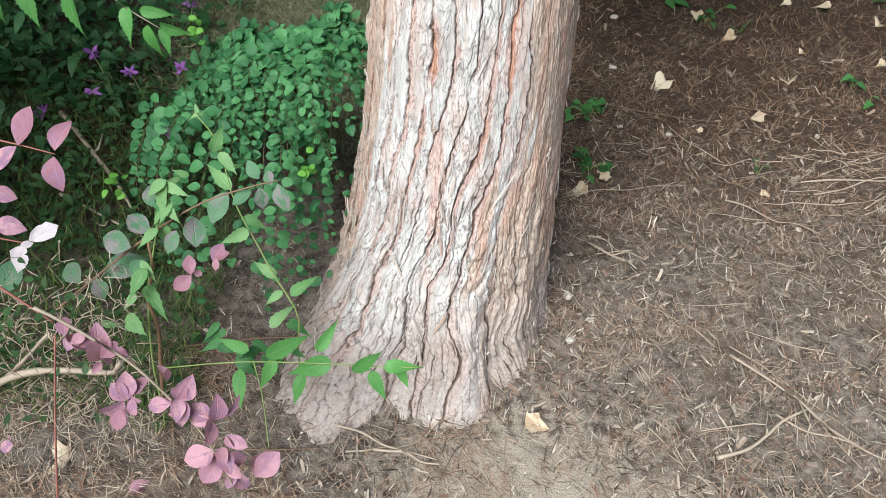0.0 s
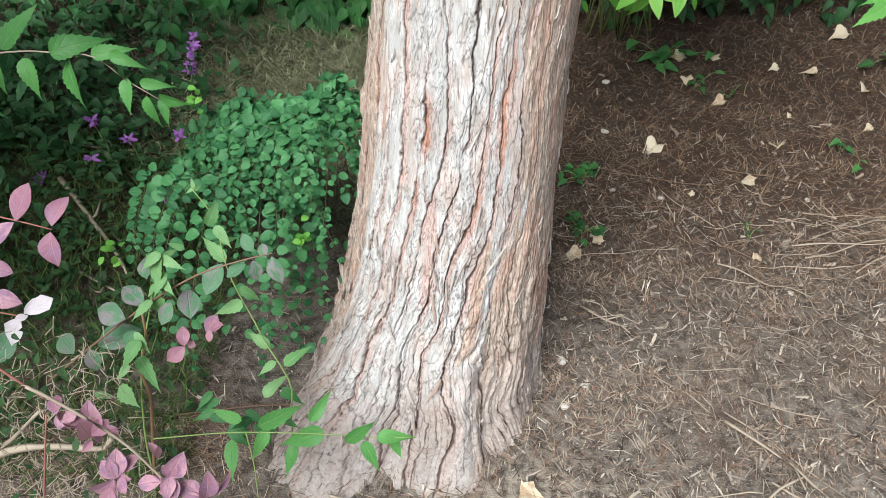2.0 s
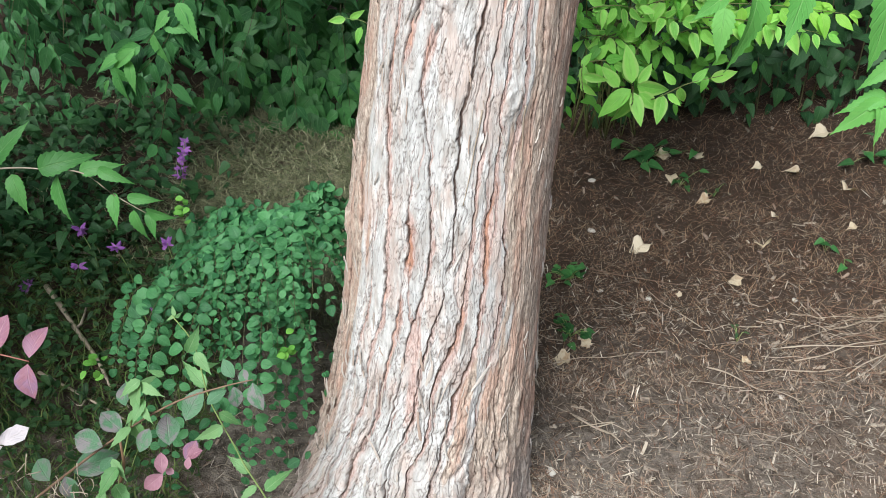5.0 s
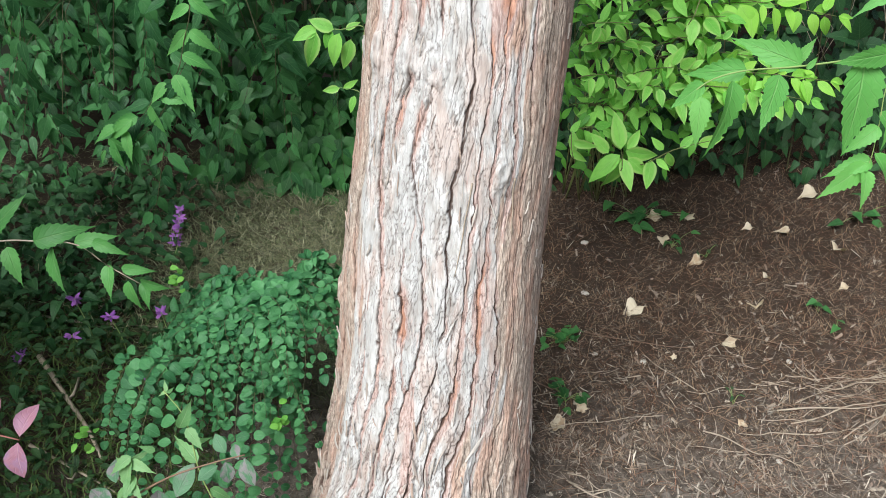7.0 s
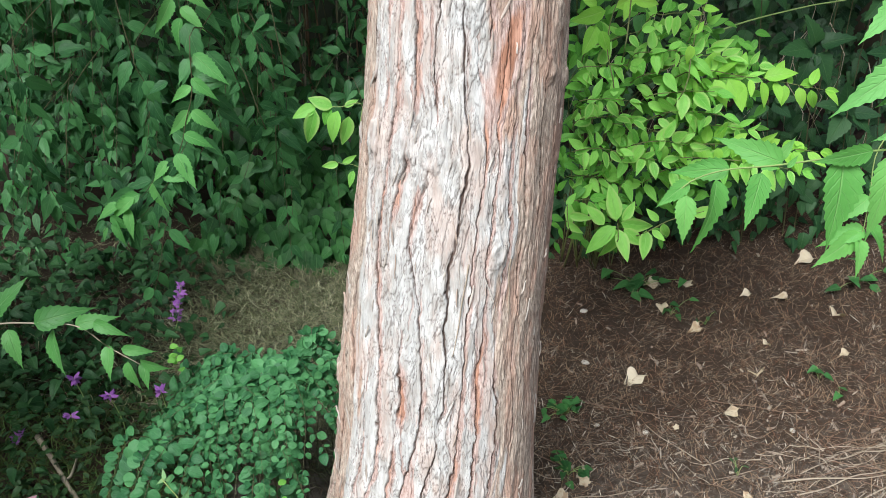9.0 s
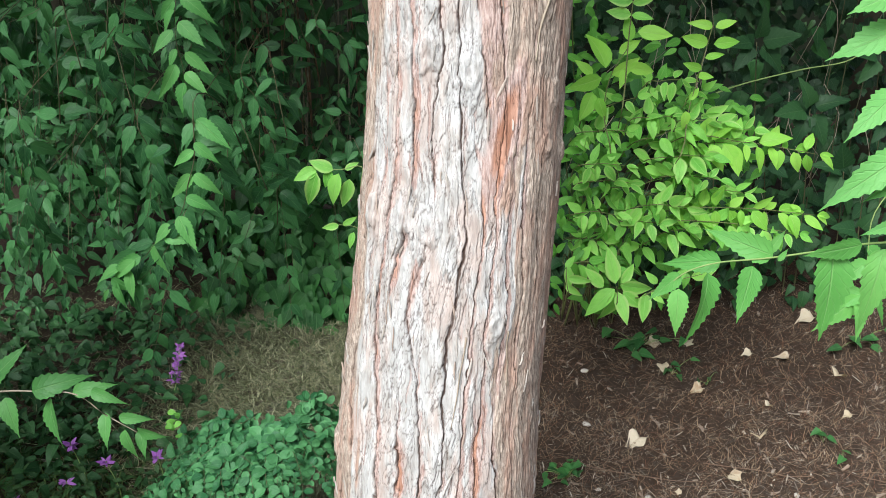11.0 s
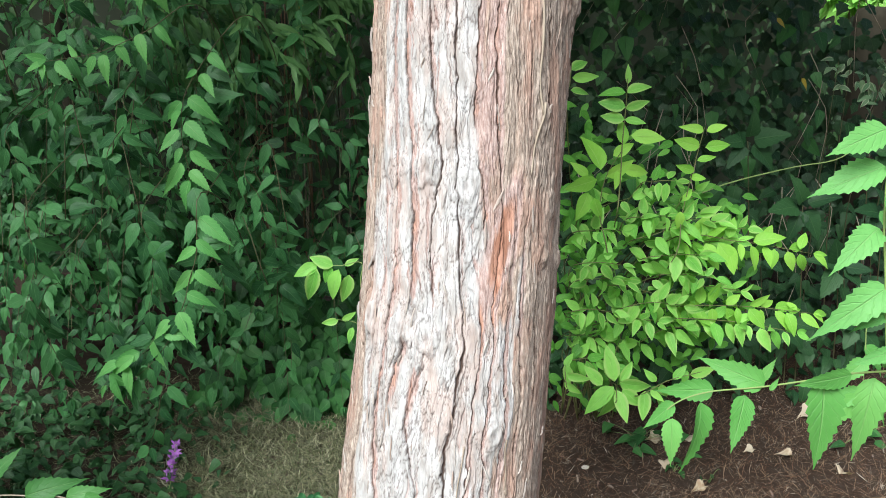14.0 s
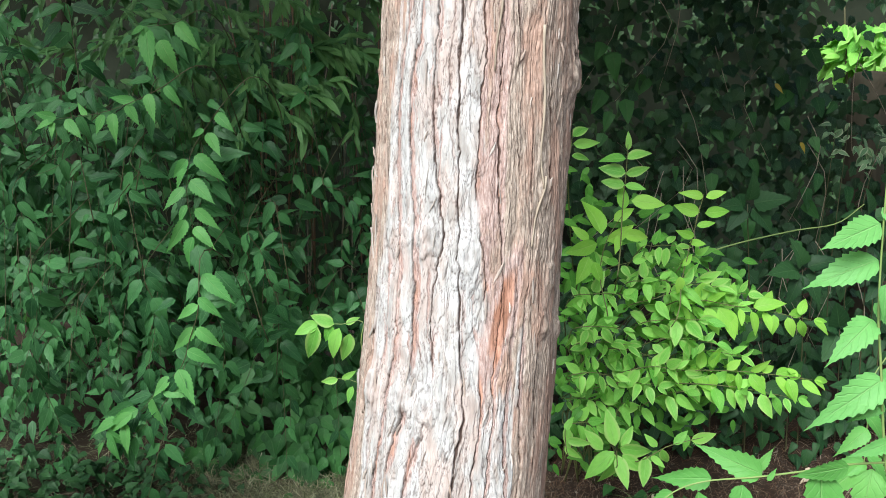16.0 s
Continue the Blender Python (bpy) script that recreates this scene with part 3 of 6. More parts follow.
    worn = worn + 1.15 * spot(th, v, 0.36, 1.185, 0.12, 0.095, 1.1) + 0.40 * spot(th, v, 0.20, 1.53, 0.14, 0.22) + 0.40 * spot(th, v, 0.52, 0.80, 0.07, 0.11) + 0.30 * spot(th, v, 0.18, 1.36, 0.10, 0.14) + 0.45 * spot(th, v, 0.33, 0.62, 0.10, 0.10) + 0.45 * spot(th, v, -0.22, 0.36, 0.06, 0.12, -0.2) + 0.45 * spot(th, v, -0.40, 0.95, 0.05, 0.05) + 0.30 * spot(th, v, -0.30, 0.60, 0.10, 0.05)
    worn = worn + 0.16 * smooth(0.10, 0.0, z)
    for kt, kz, kr, kh in KNOTS:
        wob = 1 + 0.9 * (fbm(u / 0.014 + kt * 7, v / 0.018, 91, 3) - 0.5)
        d = np.hypot(u - kt * 0.19, (v - kz) / 1.35) / kr * wob
        h = h + 0.8 * kh * (np.exp(-d * d) - 0.5 * np.exp(-(d / 0.30) ** 2)) + 0.0011 * np.cos(d * 9) * np.exp(-d * d * 0.6)
        worn = worn - 0.45 * np.exp(-d * d * 0.8)
        inner = inner * (1 - 0.7 * np.exp(-d * d)) + 0.45 * np.exp(-(d / 0.20) ** 2) + 0.5 * smooth(0.10, 0.0, np.abs(d - 0.95)) * smooth(0.2, -0.6, np.sin(3 * np.arctan2(v - kz, u - kt * 0.19) + kt * 9))
    # scaly flakes on the roots
    ra, rb = r * th, z - 1.1 * (r - 0.2)  # lengths along the skin
    s1, s2, sown = cells(ra / 0.025 + 3 + 0.9 * fbm(ra / 0.03, rb / 0.05, 72) - 0.25 * rb / 0.025, rb / 0.050 + 1.1 * fbm(ra / 0.02, rb / 0.03, 75), 71)
    root = smooth(0.13, -0.01, z + 0.03 * (fbm(th * 9, z * 20, 73) - 0.5)) * (0.14 + 0.86 * smooth(-0.22, -0.50, th))
    h = h * (1 - 0.5 * root) + root * (0.010 * smooth(0, 0.07, s2 - s1) * (0.15 + 0.85 * sown) + 0.003 * fibre)
    inner = inner * (1 - 0.5 * root) + 0.9 * root * (1 - smooth(0.01, 0.08, s2 - s1))
    worn = worn * (1 - 0.6 * root) + root * (0.22 + 0.16 * sown)
    rr = r + (h - 0.004) * fade
    plate = 0.55 * own1 + 0.28 * own2 + 0.10 * own3 + 0.12 * flake
    # soil dust at the foot, mixed with darkening for its lesser light
    greyed = 0.55 * smooth(0.34, 0.04, z) * (1.15 - 0.6 * np.exp(-((th + 0.62) / 0.28) ** 2)) + 0.5 * smooth(0.08, -0.03, z)
    return np.stack([cx + rr * np.sin(th), AXIS_Y - rr * np.cos(th), z], -1), plate, np.clip(worn, 0, 1.2 - 0.62 * smooth(0.10, 0.0, z)), np.clip(inner, 0, 1), side, greyed


def build_tree():
    tree = thing("tree", "old conifer with shaggy grey and orange bark", "tree", (-0.04, AXIS_Y, -0.05))
    th = np.concatenate([np.linspace(-math.pi, -1.52, 26)[:-1], np.linspace(-1.5, 1.5, 600), np.linspace(1.52, math.pi, 26)[1:]])
    zs = np.concatenate([np.linspace(-0.15, 0.14, 300), np.linspace(0.14, 1.80, 560)[1:], np.linspace(1.80, 3.6, 40)[1:]])
    T, Z = np.meshgrid(th, zs)
    P, plate, worn, inner, brown, greyed = trunk_skin(T, Z)
    nx, ny = len(th), len(zs)
    i = (np.arange(ny - 1)[:, None] * nx + np.arange(nx - 1)[None, :]).ravel()
    data = bpy.data.meshes.new("trunk")
    faces = np.stack([i, i + 1, i + nx + 1, i + nx], -1)
    verts = P.reshape(-1, 3)
    data.vertices.add(len(verts))
    data.vertices.foreach_set("co", verts.ravel())
    data.loops.add(faces.size)
    data.loops.foreach_set("vertex_index", faces.ravel().astype(np.int32))
    data.polygons.add(len(faces))
    data.polygons.foreach_set("loop_start", np.arange(0, faces.size, 4, dtype=np.int32))
    data.update(calc_edges=True)
    for key, value in (("plate", plate), ("worn", worn), ("inner", inner), ("brown", brown), ("greyed", greyed)):
        data.attributes.new(key, "FLOAT", "POINT").data.foreach_set("value", value.ravel())
    part("trunk", data, BARK, tree)
    cap = bmesh.new()
    bmesh.ops.create_circle(cap, cap_ends=True, segments=24, radius=0.13, matrix=Matrix.Translation((0.23, AXIS_Y, 3.6)))
    part("trunk_top", cap, BARK, tree)
    # loose strips that stand off the bark
    rnd = random.Random(5)
    shapes = []
    for k in range(6):
        bm = bmesh.new()
        rows = []
        for s in range(9):
            t = s / 8
            w = 0.5 * (0.35 + 0.65 * math.sin(math.pi * min(1, 0.12 + 0.86 * t))) * (1 + 0.3 * math.sin(5 * t + k))
            x, y = 0.5 * math.sin(3.0 * t + k) * (0.6 + 0.2 * k), 0.6 * math.sin(math.pi * t) * (0.3 + 0.25 * (k % 3)) + (1.6 * max(0, t - 0.7) if k % 2 else 0)
            rows.append([bm.verts.new((x - w, -y, t)), bm.verts.new((x, -y - 0.45, t)), bm.verts.new((x + w, -y, t))])
        for a, b in zip(rows, rows[1:]):
            bm.faces.new((a[0], a[1], b[1], b[0])).smooth = True
            bm.faces.new((a[1], a[2], b[2], b[1])).smooth = True
        me = bpy.data.meshes.new("bark_strip")
        bm.to_mesh(me)
        bm.free()
        me.materials.append(STRIP)
        shapes.append(me)
    for k in range(280):
        t, z = rnd.uniform(-1.4, 1.4), rnd.uniform(-0.02, 1.8) if k < 190 else rnd.uniform(-0.02, 0.42)
        if k < 22:
            t = rnd.choice((-1, 1)) * rnd.uniform(1.15, 1.6)
        p = trunk_skin(np.array([t]), np.array([z]))[0][0]
        wide, tall = rnd.uniform(0.0010, 0.0045 if k < 190 else 0.0075), rnd.uniform(0.012, 0.055 if k < 190 else 0.075)
        out = Vector((math.sin(t), -math.cos(t), 0))
        m = Matrix.Translation(Vector(p) - out * 0.0005) @ Matrix.Rotation(t, 4, "Z") @ Matrix.Rotation(rnd.gauss(0.05, 0.2), 4, "Y") @ Matrix.Diagonal((wide, rnd.uniform(0.003, 0.007), tall, 1))
        part("bark_strip", rnd.choice(shapes), None, tree, m=m)
    # long loose fibres
    for (ta, za), (tb, zb), r in (((0.60, 1.63), (0.72, 1.38), 0.0026), ((0.74, 1.40), (0.62, 1.29), 0.0024), ((0.16, 1.74), (0.13, 1.56), 0.0022), ((0.55, 0.86), (0.62, 0.76), 0.0014), ((0.16, 0.86), (0.08, 0.70), 0.0012)):
        pts = []
        for k in range(6):
            t, z = ta + (tb - ta) * k / 5 + rnd.gauss(0, 0.01), za + (zb - za) * k / 5
            p = Vector(trunk_skin(np.array([t]), np.array([z]))[0][0])
            pts.append(p + Vector((math.sin(t), -math.cos(t), 0)) * 0.002)
        stem("bark_strip", pts, r, r * 0.6, STEM_DRY, tree, 20, 6, 0.15, "pale loose bark fibre")
    return tree


def build_crown(tree):
    """Unseen limbs and feathery fronds above the camera, added and aimed to shade the garden."""
    rnd = random.Random(6)
    fronds = []
    for k in range(32):
        a, z = (rnd.uniform(1.2, 3.65), rnd.uniform(2.35, 3.4)) if k < 18 else (rnd.uniform(0.2, 1.15), rnd.uniform(2.35, 2.9))
        d = Vector((math.cos(a), math.sin(a), 0))
        n = rnd.uniform(1.5, 3.2) if k < 18 else rnd.uniform(1.5, 2.6)
        b = Vector((0.18, AXIS_Y, z))
        e = b + d * n + Vector((0, 0, rnd.uniform(-0.25, 0.5)))
        pts = [b, b.lerp(e, 0.5) + Vector((0, 0, 0.35)), e]
        stem("limb", pts, 0.035, 0.008, BARK, tree, 12, 7, 0.08)
        for p, w in along(pts, 34)[5:]:
            for _ in range(6):
                q = p + Vector((rnd.gauss(0, 0.16), rnd.gauss(0, 0.16), rnd.gauss(0.03, 0.14)))
                fronds.append((q, Vector((rnd.gauss(d.x, 0.6), rnd.gauss(d.y, 0.6), rnd.gauss(-0.7, 0.4))), Vector((rnd.gauss(0, 0.5), rnd.gauss(0, 0.5), 1)), rnd.uniform(0.16, 0.28)))
    spread(tree, fronds, FROND, 0, rnd, "crown")


FROND = Kind("frond", lambda t: 0.15 * math.sin(math.pi * t ** 0.7) ** 0.7, 5, leaf_material("conifer_frond", (0.020, 0.050, 0.020), (0.045, 0.085, 0.030), (0.06, 0.10, 0.04), 0.6, 0.1), 0.45)
STRIP = litter_material("bark_strip", ((0.40, 0.33, 0.29), (0.60, 0.55, 0.51), (0.48, 0.36, 0.30), (0.66, 0.62, 0.58)))
tree = build_tree()
build_crown(tree)

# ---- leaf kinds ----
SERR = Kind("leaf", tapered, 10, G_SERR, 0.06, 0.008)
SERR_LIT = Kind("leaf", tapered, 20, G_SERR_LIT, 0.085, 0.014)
# brighter colour copy of SERR for sprays that catch the light
SERR_MID = Kind("leaf", tapered, 20, leaf_material("toothed_leaf_half_lit", (0.075, 0.285, 0.070), (0.165, 0.45, 0.125), (0.26, 0.50, 0.19), 0.45, 0.32), 0.085, 0.014)
PALE = Kind("leaf", tapered, 12, G_PALE, 0.08, 0.02)
HEART = Kind("leaf", heart, 7, G_HEART)
ROUND = Kind("leaf", rounded, 7, G_ROUND, wave=0.02, fold=0.35, curl=0.2, shapes=4)
LIME_ROUND = Kind("leaf", rounded, 6, leaf_material("young_round_leaf", (0.10, 0.33, 0.055), (0.20, 0.48, 0.085), (0.26, 0.48, 0.14), 0.45, 0.3), fold=0.2, curl=0.15)
OVAL = Kind("leaf", ovate, 7, G_BRIGHT)
LIME = Kind("leaf", ovate, 7, G_LIME)
CREAM = Kind("leaf", ovate, 6, leaf_material("cream_edged_leaf", (0.06, 0.16, 0.07), (0.20, 0.33, 0.17), (0.28, 0.38, 0.24), 0.4, 0.2, rim=(0.40, 0.46, 0.31)))
IVY = Kind("leaf", lobed, 7, G_IVY, fold=0.15)
BRAMBLE = Kind("leaf", heart, 12, G_BRAMBLE, 0.07)
PINK = Kind("leaf", obovate, 7, G_PINK, fold=0.35)
GREYGREEN = Kind("leaf", obovate, 8, G_GREYGREEN, fold=0.2)
WHITE = Kind("leaf", obovate, 7, leaf_material("withered_leaf", (0.40, 0.36, 0.39), (0.56, 0.51, 0.55), (0.55, 0.5, 0.5), 0.6, 0.2), 0.05, 0.08)
YELLOW = Kind("leaf", tapered, 7, G_YELLOW)
WEED = Kind("leaf", ovate, 4, G_WEED)
DRY = Kind("dry_leaf", lobed, 9, DRYLEAF, 0.06, 0.10, fold=0.5, curl=0.5)


# ---- snowberry mound ----
def build_snowberry():
    rnd = random.Random(11)
    shrub = thing("snowberry_shrub", "low mounded shrub with small round blue-green leaves", "shrub", K(-0.45, 2.0, 0.1))
    leaves = []
    cx, cy, rx, ry = -0.44, 1.98, 0.40, 0.46

    def dome(x, y):
        return 0.12 + 0.46 * (0.76 + 0.24 * float(smooth(cx - 0.32, cx + 0.12, x))) * math.sqrt(max(0.0, 1 - ((x - cx) / rx) ** 2 - ((y - cy) / ry) ** 2))

    for k in range(80):  # arching shoots that fan out over the mound
        a = math.radians(rnd.uniform(140, 300) if k % 3 else rnd.uniform(250, 400))
        reach = rnd.uniform(0.55, 0.95 if math.sin(a) < -0.5 else 1.22)
        ex, ey = cx + rx * reach * math.cos(a), cy + ry * reach * math.sin(a)
        ez = dome(cx + rx * min(reach, 0.97) * math.cos(a), cy + ry * min(reach, 0.97) * math.sin(a)) + rnd.uniform(-0.03, 0.03)
        bx, by = cx + 0.25 * (ex - cx) + rnd.gauss(0, 0.05), cy + 0.25 * (ey - cy) + 0.1
        mx, my = cx + 0.62 * (ex - cx), cy + 0.62 * (ey - cy)
        pts = [K(bx, by, 0.12), K((bx + mx) / 2, (by + my) / 2, dome((bx + mx) / 2, (by + my) / 2) - 0.03), K(mx, my, dome(mx, my) + 0.015), K(ex, ey, ez)]
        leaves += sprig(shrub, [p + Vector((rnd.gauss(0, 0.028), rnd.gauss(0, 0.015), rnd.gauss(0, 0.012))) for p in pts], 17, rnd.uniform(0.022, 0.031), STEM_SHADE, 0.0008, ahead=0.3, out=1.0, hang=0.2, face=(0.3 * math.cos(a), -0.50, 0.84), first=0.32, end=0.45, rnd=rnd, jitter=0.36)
    for x, y, z in ((-0.47, 1.50, 0.02), (-0.40, 1.53, -0.02), (-0.36, 1.58, 0.05), (-0.44, 1.46, 0.10), (-0.62, 1.42, -0.02), (-0.70, 1.50, 0.06), (-0.33, 1.62, 0.12), (-0.80, 1.66, 0.27), (-0.72, 1.58, 0.28)):  # long hanging shoots
        pts = [K(cx + 0.3 * (x - cx), 1.95, 0.2), K(x * 0.8 + cx * 0.2, 1.78, 0.44), K(x * 0.95 + cx * 0.05, y + 0.10, max(0.30, z + 0.08)), K(x, y, z)]
        leaves += sprig(shrub, [p + Vector((rnd.gauss(0, 0.012), 0, 0)) for p in pts], 15, 0.031, STEM_SHADE, 0.0010, ahead=0.15, out=1.0, hang=0.1, face=(0, -0.72, 0.68), first=0.4, rnd=rnd, jitter=0.16)
    for _ in range(420):  # leaves that fill the dome
        x, y = rnd.uniform(cx - rx, cx + rx), rnd.uniform(cy - ry, cy + 0.2)
        d = dome(x, y)
        if d < 0.13:
            continue
        z = d - abs(rnd.gauss(0.02, 0.09))
        leaves.append((K(x, y, z), Vector((rnd.gauss((x - cx) * 2, 0.8), rnd.gauss(-0.5, 0.6), rnd.gauss(-0.3, 0.4))), Vector((rnd.gauss((x - cx), 0.35), -0.55, 0.8)), 0.026 * rnd.uniform(0.6, 1.2)))
    spread(shrub, leaves, ROUND, 600, rnd)
    tips = []
    for p in ((-0.84, 1.64, 0.29), (-0.35, 1.62, 0.36), (-0.70, 2.05, 0.52), (-0.62, 1.40, -0.03)):
        for _ in range(9):
            tips.append((K(*p) + Vector([rnd.gauss(0, 0.014) for _ in range(3)]), Vector((rnd.gauss(0, 1), rnd.gauss(-0.3, 1), rnd.gauss(0, 0.5))), Vector((0, -0.6, 0.8)), 0.020))
    spread(shrub, tips, LIME_ROUND, 300, rnd)


# ---- pink-leaved barberry in front ----
def build_barberry():
    rnd = random.Random(12)
    shrub = thing("barberry_shrub", "thin barberry with dusty pink leaves on reddish stems", "shrub", K(-0.72, 0.82, -0.12))
    main = stem("branch", vectors([(-0.491, 0.660, 0.543), (-0.463, 0.660, 0.521), (-0.406, 0.660, 0.465), (-0.371, 0.660, 0.410), (-0.330, 0.660, 0.320), (-0.304, 0.660, 0.196)]), 0.0024, 0.0012, STEM_DRY, shrub, 24)
    leaves = set_leaves(0.66, [(-0.464, 0.501, 111, 0.026), (-0.461, 0.494, -101, 0.022), (-0.460, 0.489, 38, 0.019), (-0.458, 0.485, -34, 0.020), (-0.435, 0.456, 86, 0.042), (-0.432, 0.464, 44, 0.026), (-0.433, 0.456, -110, 0.016), (-0.402, 0.461, 125, 0.017), (-0.416, 0.390, 88, 0.035), (-0.414, 0.390, 52, 0.026), (-0.419, 0.390, -135, 0.041), (-0.420, 0.388, -101, 0.027), (-0.416, 0.388, -58, 0.026), (-0.420, 0.390, 132, 0.019)], 37, rnd, main, 0.3)
    leaves += set_leaves(0.66, [(-0.358, 0.389, -173, 0.033), (-0.354, 0.387, 42, 0.037), (-0.353, 0.383, 119, 0.017), (-0.353, 0.385, -75, 0.034), (-0.355, 0.358, -161, 0.016), (-0.317, 0.349, 143, 0.032), (-0.311, 0.349, 33, 0.044), (-0.317, 0.347, -81, 0.030), (-0.300, 0.323, -31, 0.032), (-0.323, 0.288, -165, 0.041), (-0.313, 0.298, -53, 0.036), (-0.318, 0.271, -120, 0.049), (-0.313, 0.262, -44, 0.033), (-0.306, 0.228, -66, 0.035), (-0.278, 0.221, 46, 0.050), (-0.358, 0.424, 112, 0.023), (-0.592, 0.297, -153, 0.024), (-0.464, 0.184, 44, 0.028)], 37, rnd, main, 0.3)
    leaves += [(p, way + Vector([rnd.gauss(0, 0.7) for _ in range(3)]), fc, size * rnd.uniform(0.6, 0.9), twig) for p, way, fc, size, twig in leaves]
    leaves += set_leaves(0.98, [(-0.425, 0.343, 98, 0.032), (-0.428, 0.335, -137, 0.035), (-0.426, 0.338, -21, 0.016), (-0.390, 0.362, 60, 0.031), (-0.386, 0.366, 30, 0.025), (-0.380, 0.373, -100, 0.020)], 37, rnd, None, 0.25)
    twig = stem("branch", vectors([(-0.658, 0.930, 0.619), (-0.604, 0.930, 0.605), (-0.559, 0.930, 0.591)]), 0.0014, 0.0009, STEM_R, shrub)
    leaves += set_leaves(0.93, [(-0.604, 0.607, 73, 0.055), (-0.560, 0.594, 77, 0.045), (-0.560, 0.589, -87, 0.045), (-0.608, 0.604, -133, 0.040), (-0.662, 0.537, -26, 0.033), (-0.682, 0.472, -12, 0.039)], 37, rnd, twig, 0.12)
    spread(shrub, leaves, PINK, 300, rnd)
    twig = stem("branch", vectors([(-0.716, 0.930, 0.451), (-0.646, 0.930, 0.435)]), 0.0016, 0.001, STEM_R, shrub)
    spread(shrub, set_leaves(0.93, [(-0.645, 0.436, 31, 0.046), (-0.646, 0.434, -116, 0.047), (-0.653, 0.434, 21, 0.017)], 37, rnd, twig), WHITE, 300, rnd)
    stem("branch", vectors([(-0.557, 0.640, 0.179), (-0.511, 0.640, 0.354), (-0.465, 0.640, 0.518)]), 0.0017, 0.0011, STEM_R, shrub)
    stem("branch", vectors([(-0.579, 0.720, 0.540), (-0.553, 0.720, 0.511), (-0.532, 0.720, 0.487), (-0.513, 0.720, 0.465)]), 0.0020, 0.0014, STEM_R, shrub, knobs=0.1)
    stem("branch", vectors([(-0.658, 0.720, 0.328), (-0.609, 0.720, 0.360), (-0.565, 0.720, 0.376), (-0.511, 0.720, 0.379), (-0.462, 0.720, 0.376), (-0.442, 0.720, 0.397)]), 0.0062, 0.0035, STEM_DRY, shrub, 20, knobs=0.18)
    stem("branch", [K(-0.86, 0.92, 0.30), K(-0.72, 0.86, 0.42), K(-0.60, 0.82, 0.55)], 0.004, 0.002, STEM_DRY, shrub, knobs=0.2)
    # short dry thorny twigs round the branching
    bm = bmesh.new()
    for _ in range(820):
        p = K(rnd.uniform(-0.92, -0.50), rnd.uniform(0.74, 0.97), rnd.uniform(0.22, 0.60))
        d = Vector((rnd.gauss(0, 1), rnd.gauss(0, 1), rnd.gauss(0, 1))).normalized() * rnd.uniform(0.010, 0.045)
        tube(bm, [p, p + d * 0.5 + Vector([rnd.gauss(0, 0.006) for _ in range(3)]), p + d], 0.0008, 0.0004, 5, 4)
    part("brushwood", bm, STEM_DRY, shrub, kind="stuff")
    tiny = []
    for _ in range(150):
        p = K(rnd.uniform(-0.90, -0.55), rnd.uniform(0.78, 0.98), rnd.uniform(0.36, 0.62))
        tiny.append((p, Vector((rnd.gauss(0, 1), rnd.gauss(0, 1), rnd.gauss(0.3, 1))), Vector((0, -0.7, 0.7)), rnd.uniform(0.010, 0.020)))
    spread(shrub, tiny, WEED, 0, rnd)


def build_greygreen():
    rnd = random.Random(13)
    shrub = thing("grey_leaved_shrub", "sparse shrub with rounded grey-green leaves on brown twigs", "shrub", K(-0.58, 1.15, 0.0))
    twig = stem("branch", vectors([(-0.683, 1.000, 0.241), (-0.584, 1.000, 0.325), (-0.509, 1.000, 0.386), (-0.451, 1.000, 0.429), (-0.386, 1.000, 0.468), (-0.316, 1.000, 0.494), (-0.269, 1.000, 0.507)]), 0.0024, 0.0011, STEM_B, shrub, 24)
    trunk = vectors([(-0.531, 1.000, 0.105), (-0.516, 1.000, 0.202), (-0.520, 1.000, 0.267), (-0.498, 1.000, 0.331), (-0.494, 1.000, 0.386)])
    stem("branch", [Vector((-0.55, 1.0, gz(-0.55, 1.0) - 0.01)), *trunk], 0.0042, 0.0022, STEM_RUST, shrub, 20, knobs=0.1)
    spread(shrub, set_leaves(1.0, [(-0.518, 0.384, 161, 0.050), (-0.489, 0.402, 138, 0.046), (-0.472, 0.457, 105, 0.035), (-0.414, 0.383, 97, 0.048), (-0.388, 0.419, 66, 0.053), (-0.343, 0.467, 43, 0.034), (-0.301, 0.502, 126, 0.030), (-0.279, 0.500, 117, 0.027), (-0.301, 0.492, -77, 0.031), (-0.270, 0.502, -76, 0.040), (-0.630, 0.295, 136, 0.049), (-0.587, 0.313, 27, 0.066), (-0.596, 0.315, -65, 0.035), (-0.771, 0.273, 61, 0.059), (-0.513, 0.349, -137, 0.030), (-0.461, 0.375, 66, 0.040)], 37, rnd, twig, 0.2), GREYGREEN, 300, rnd)


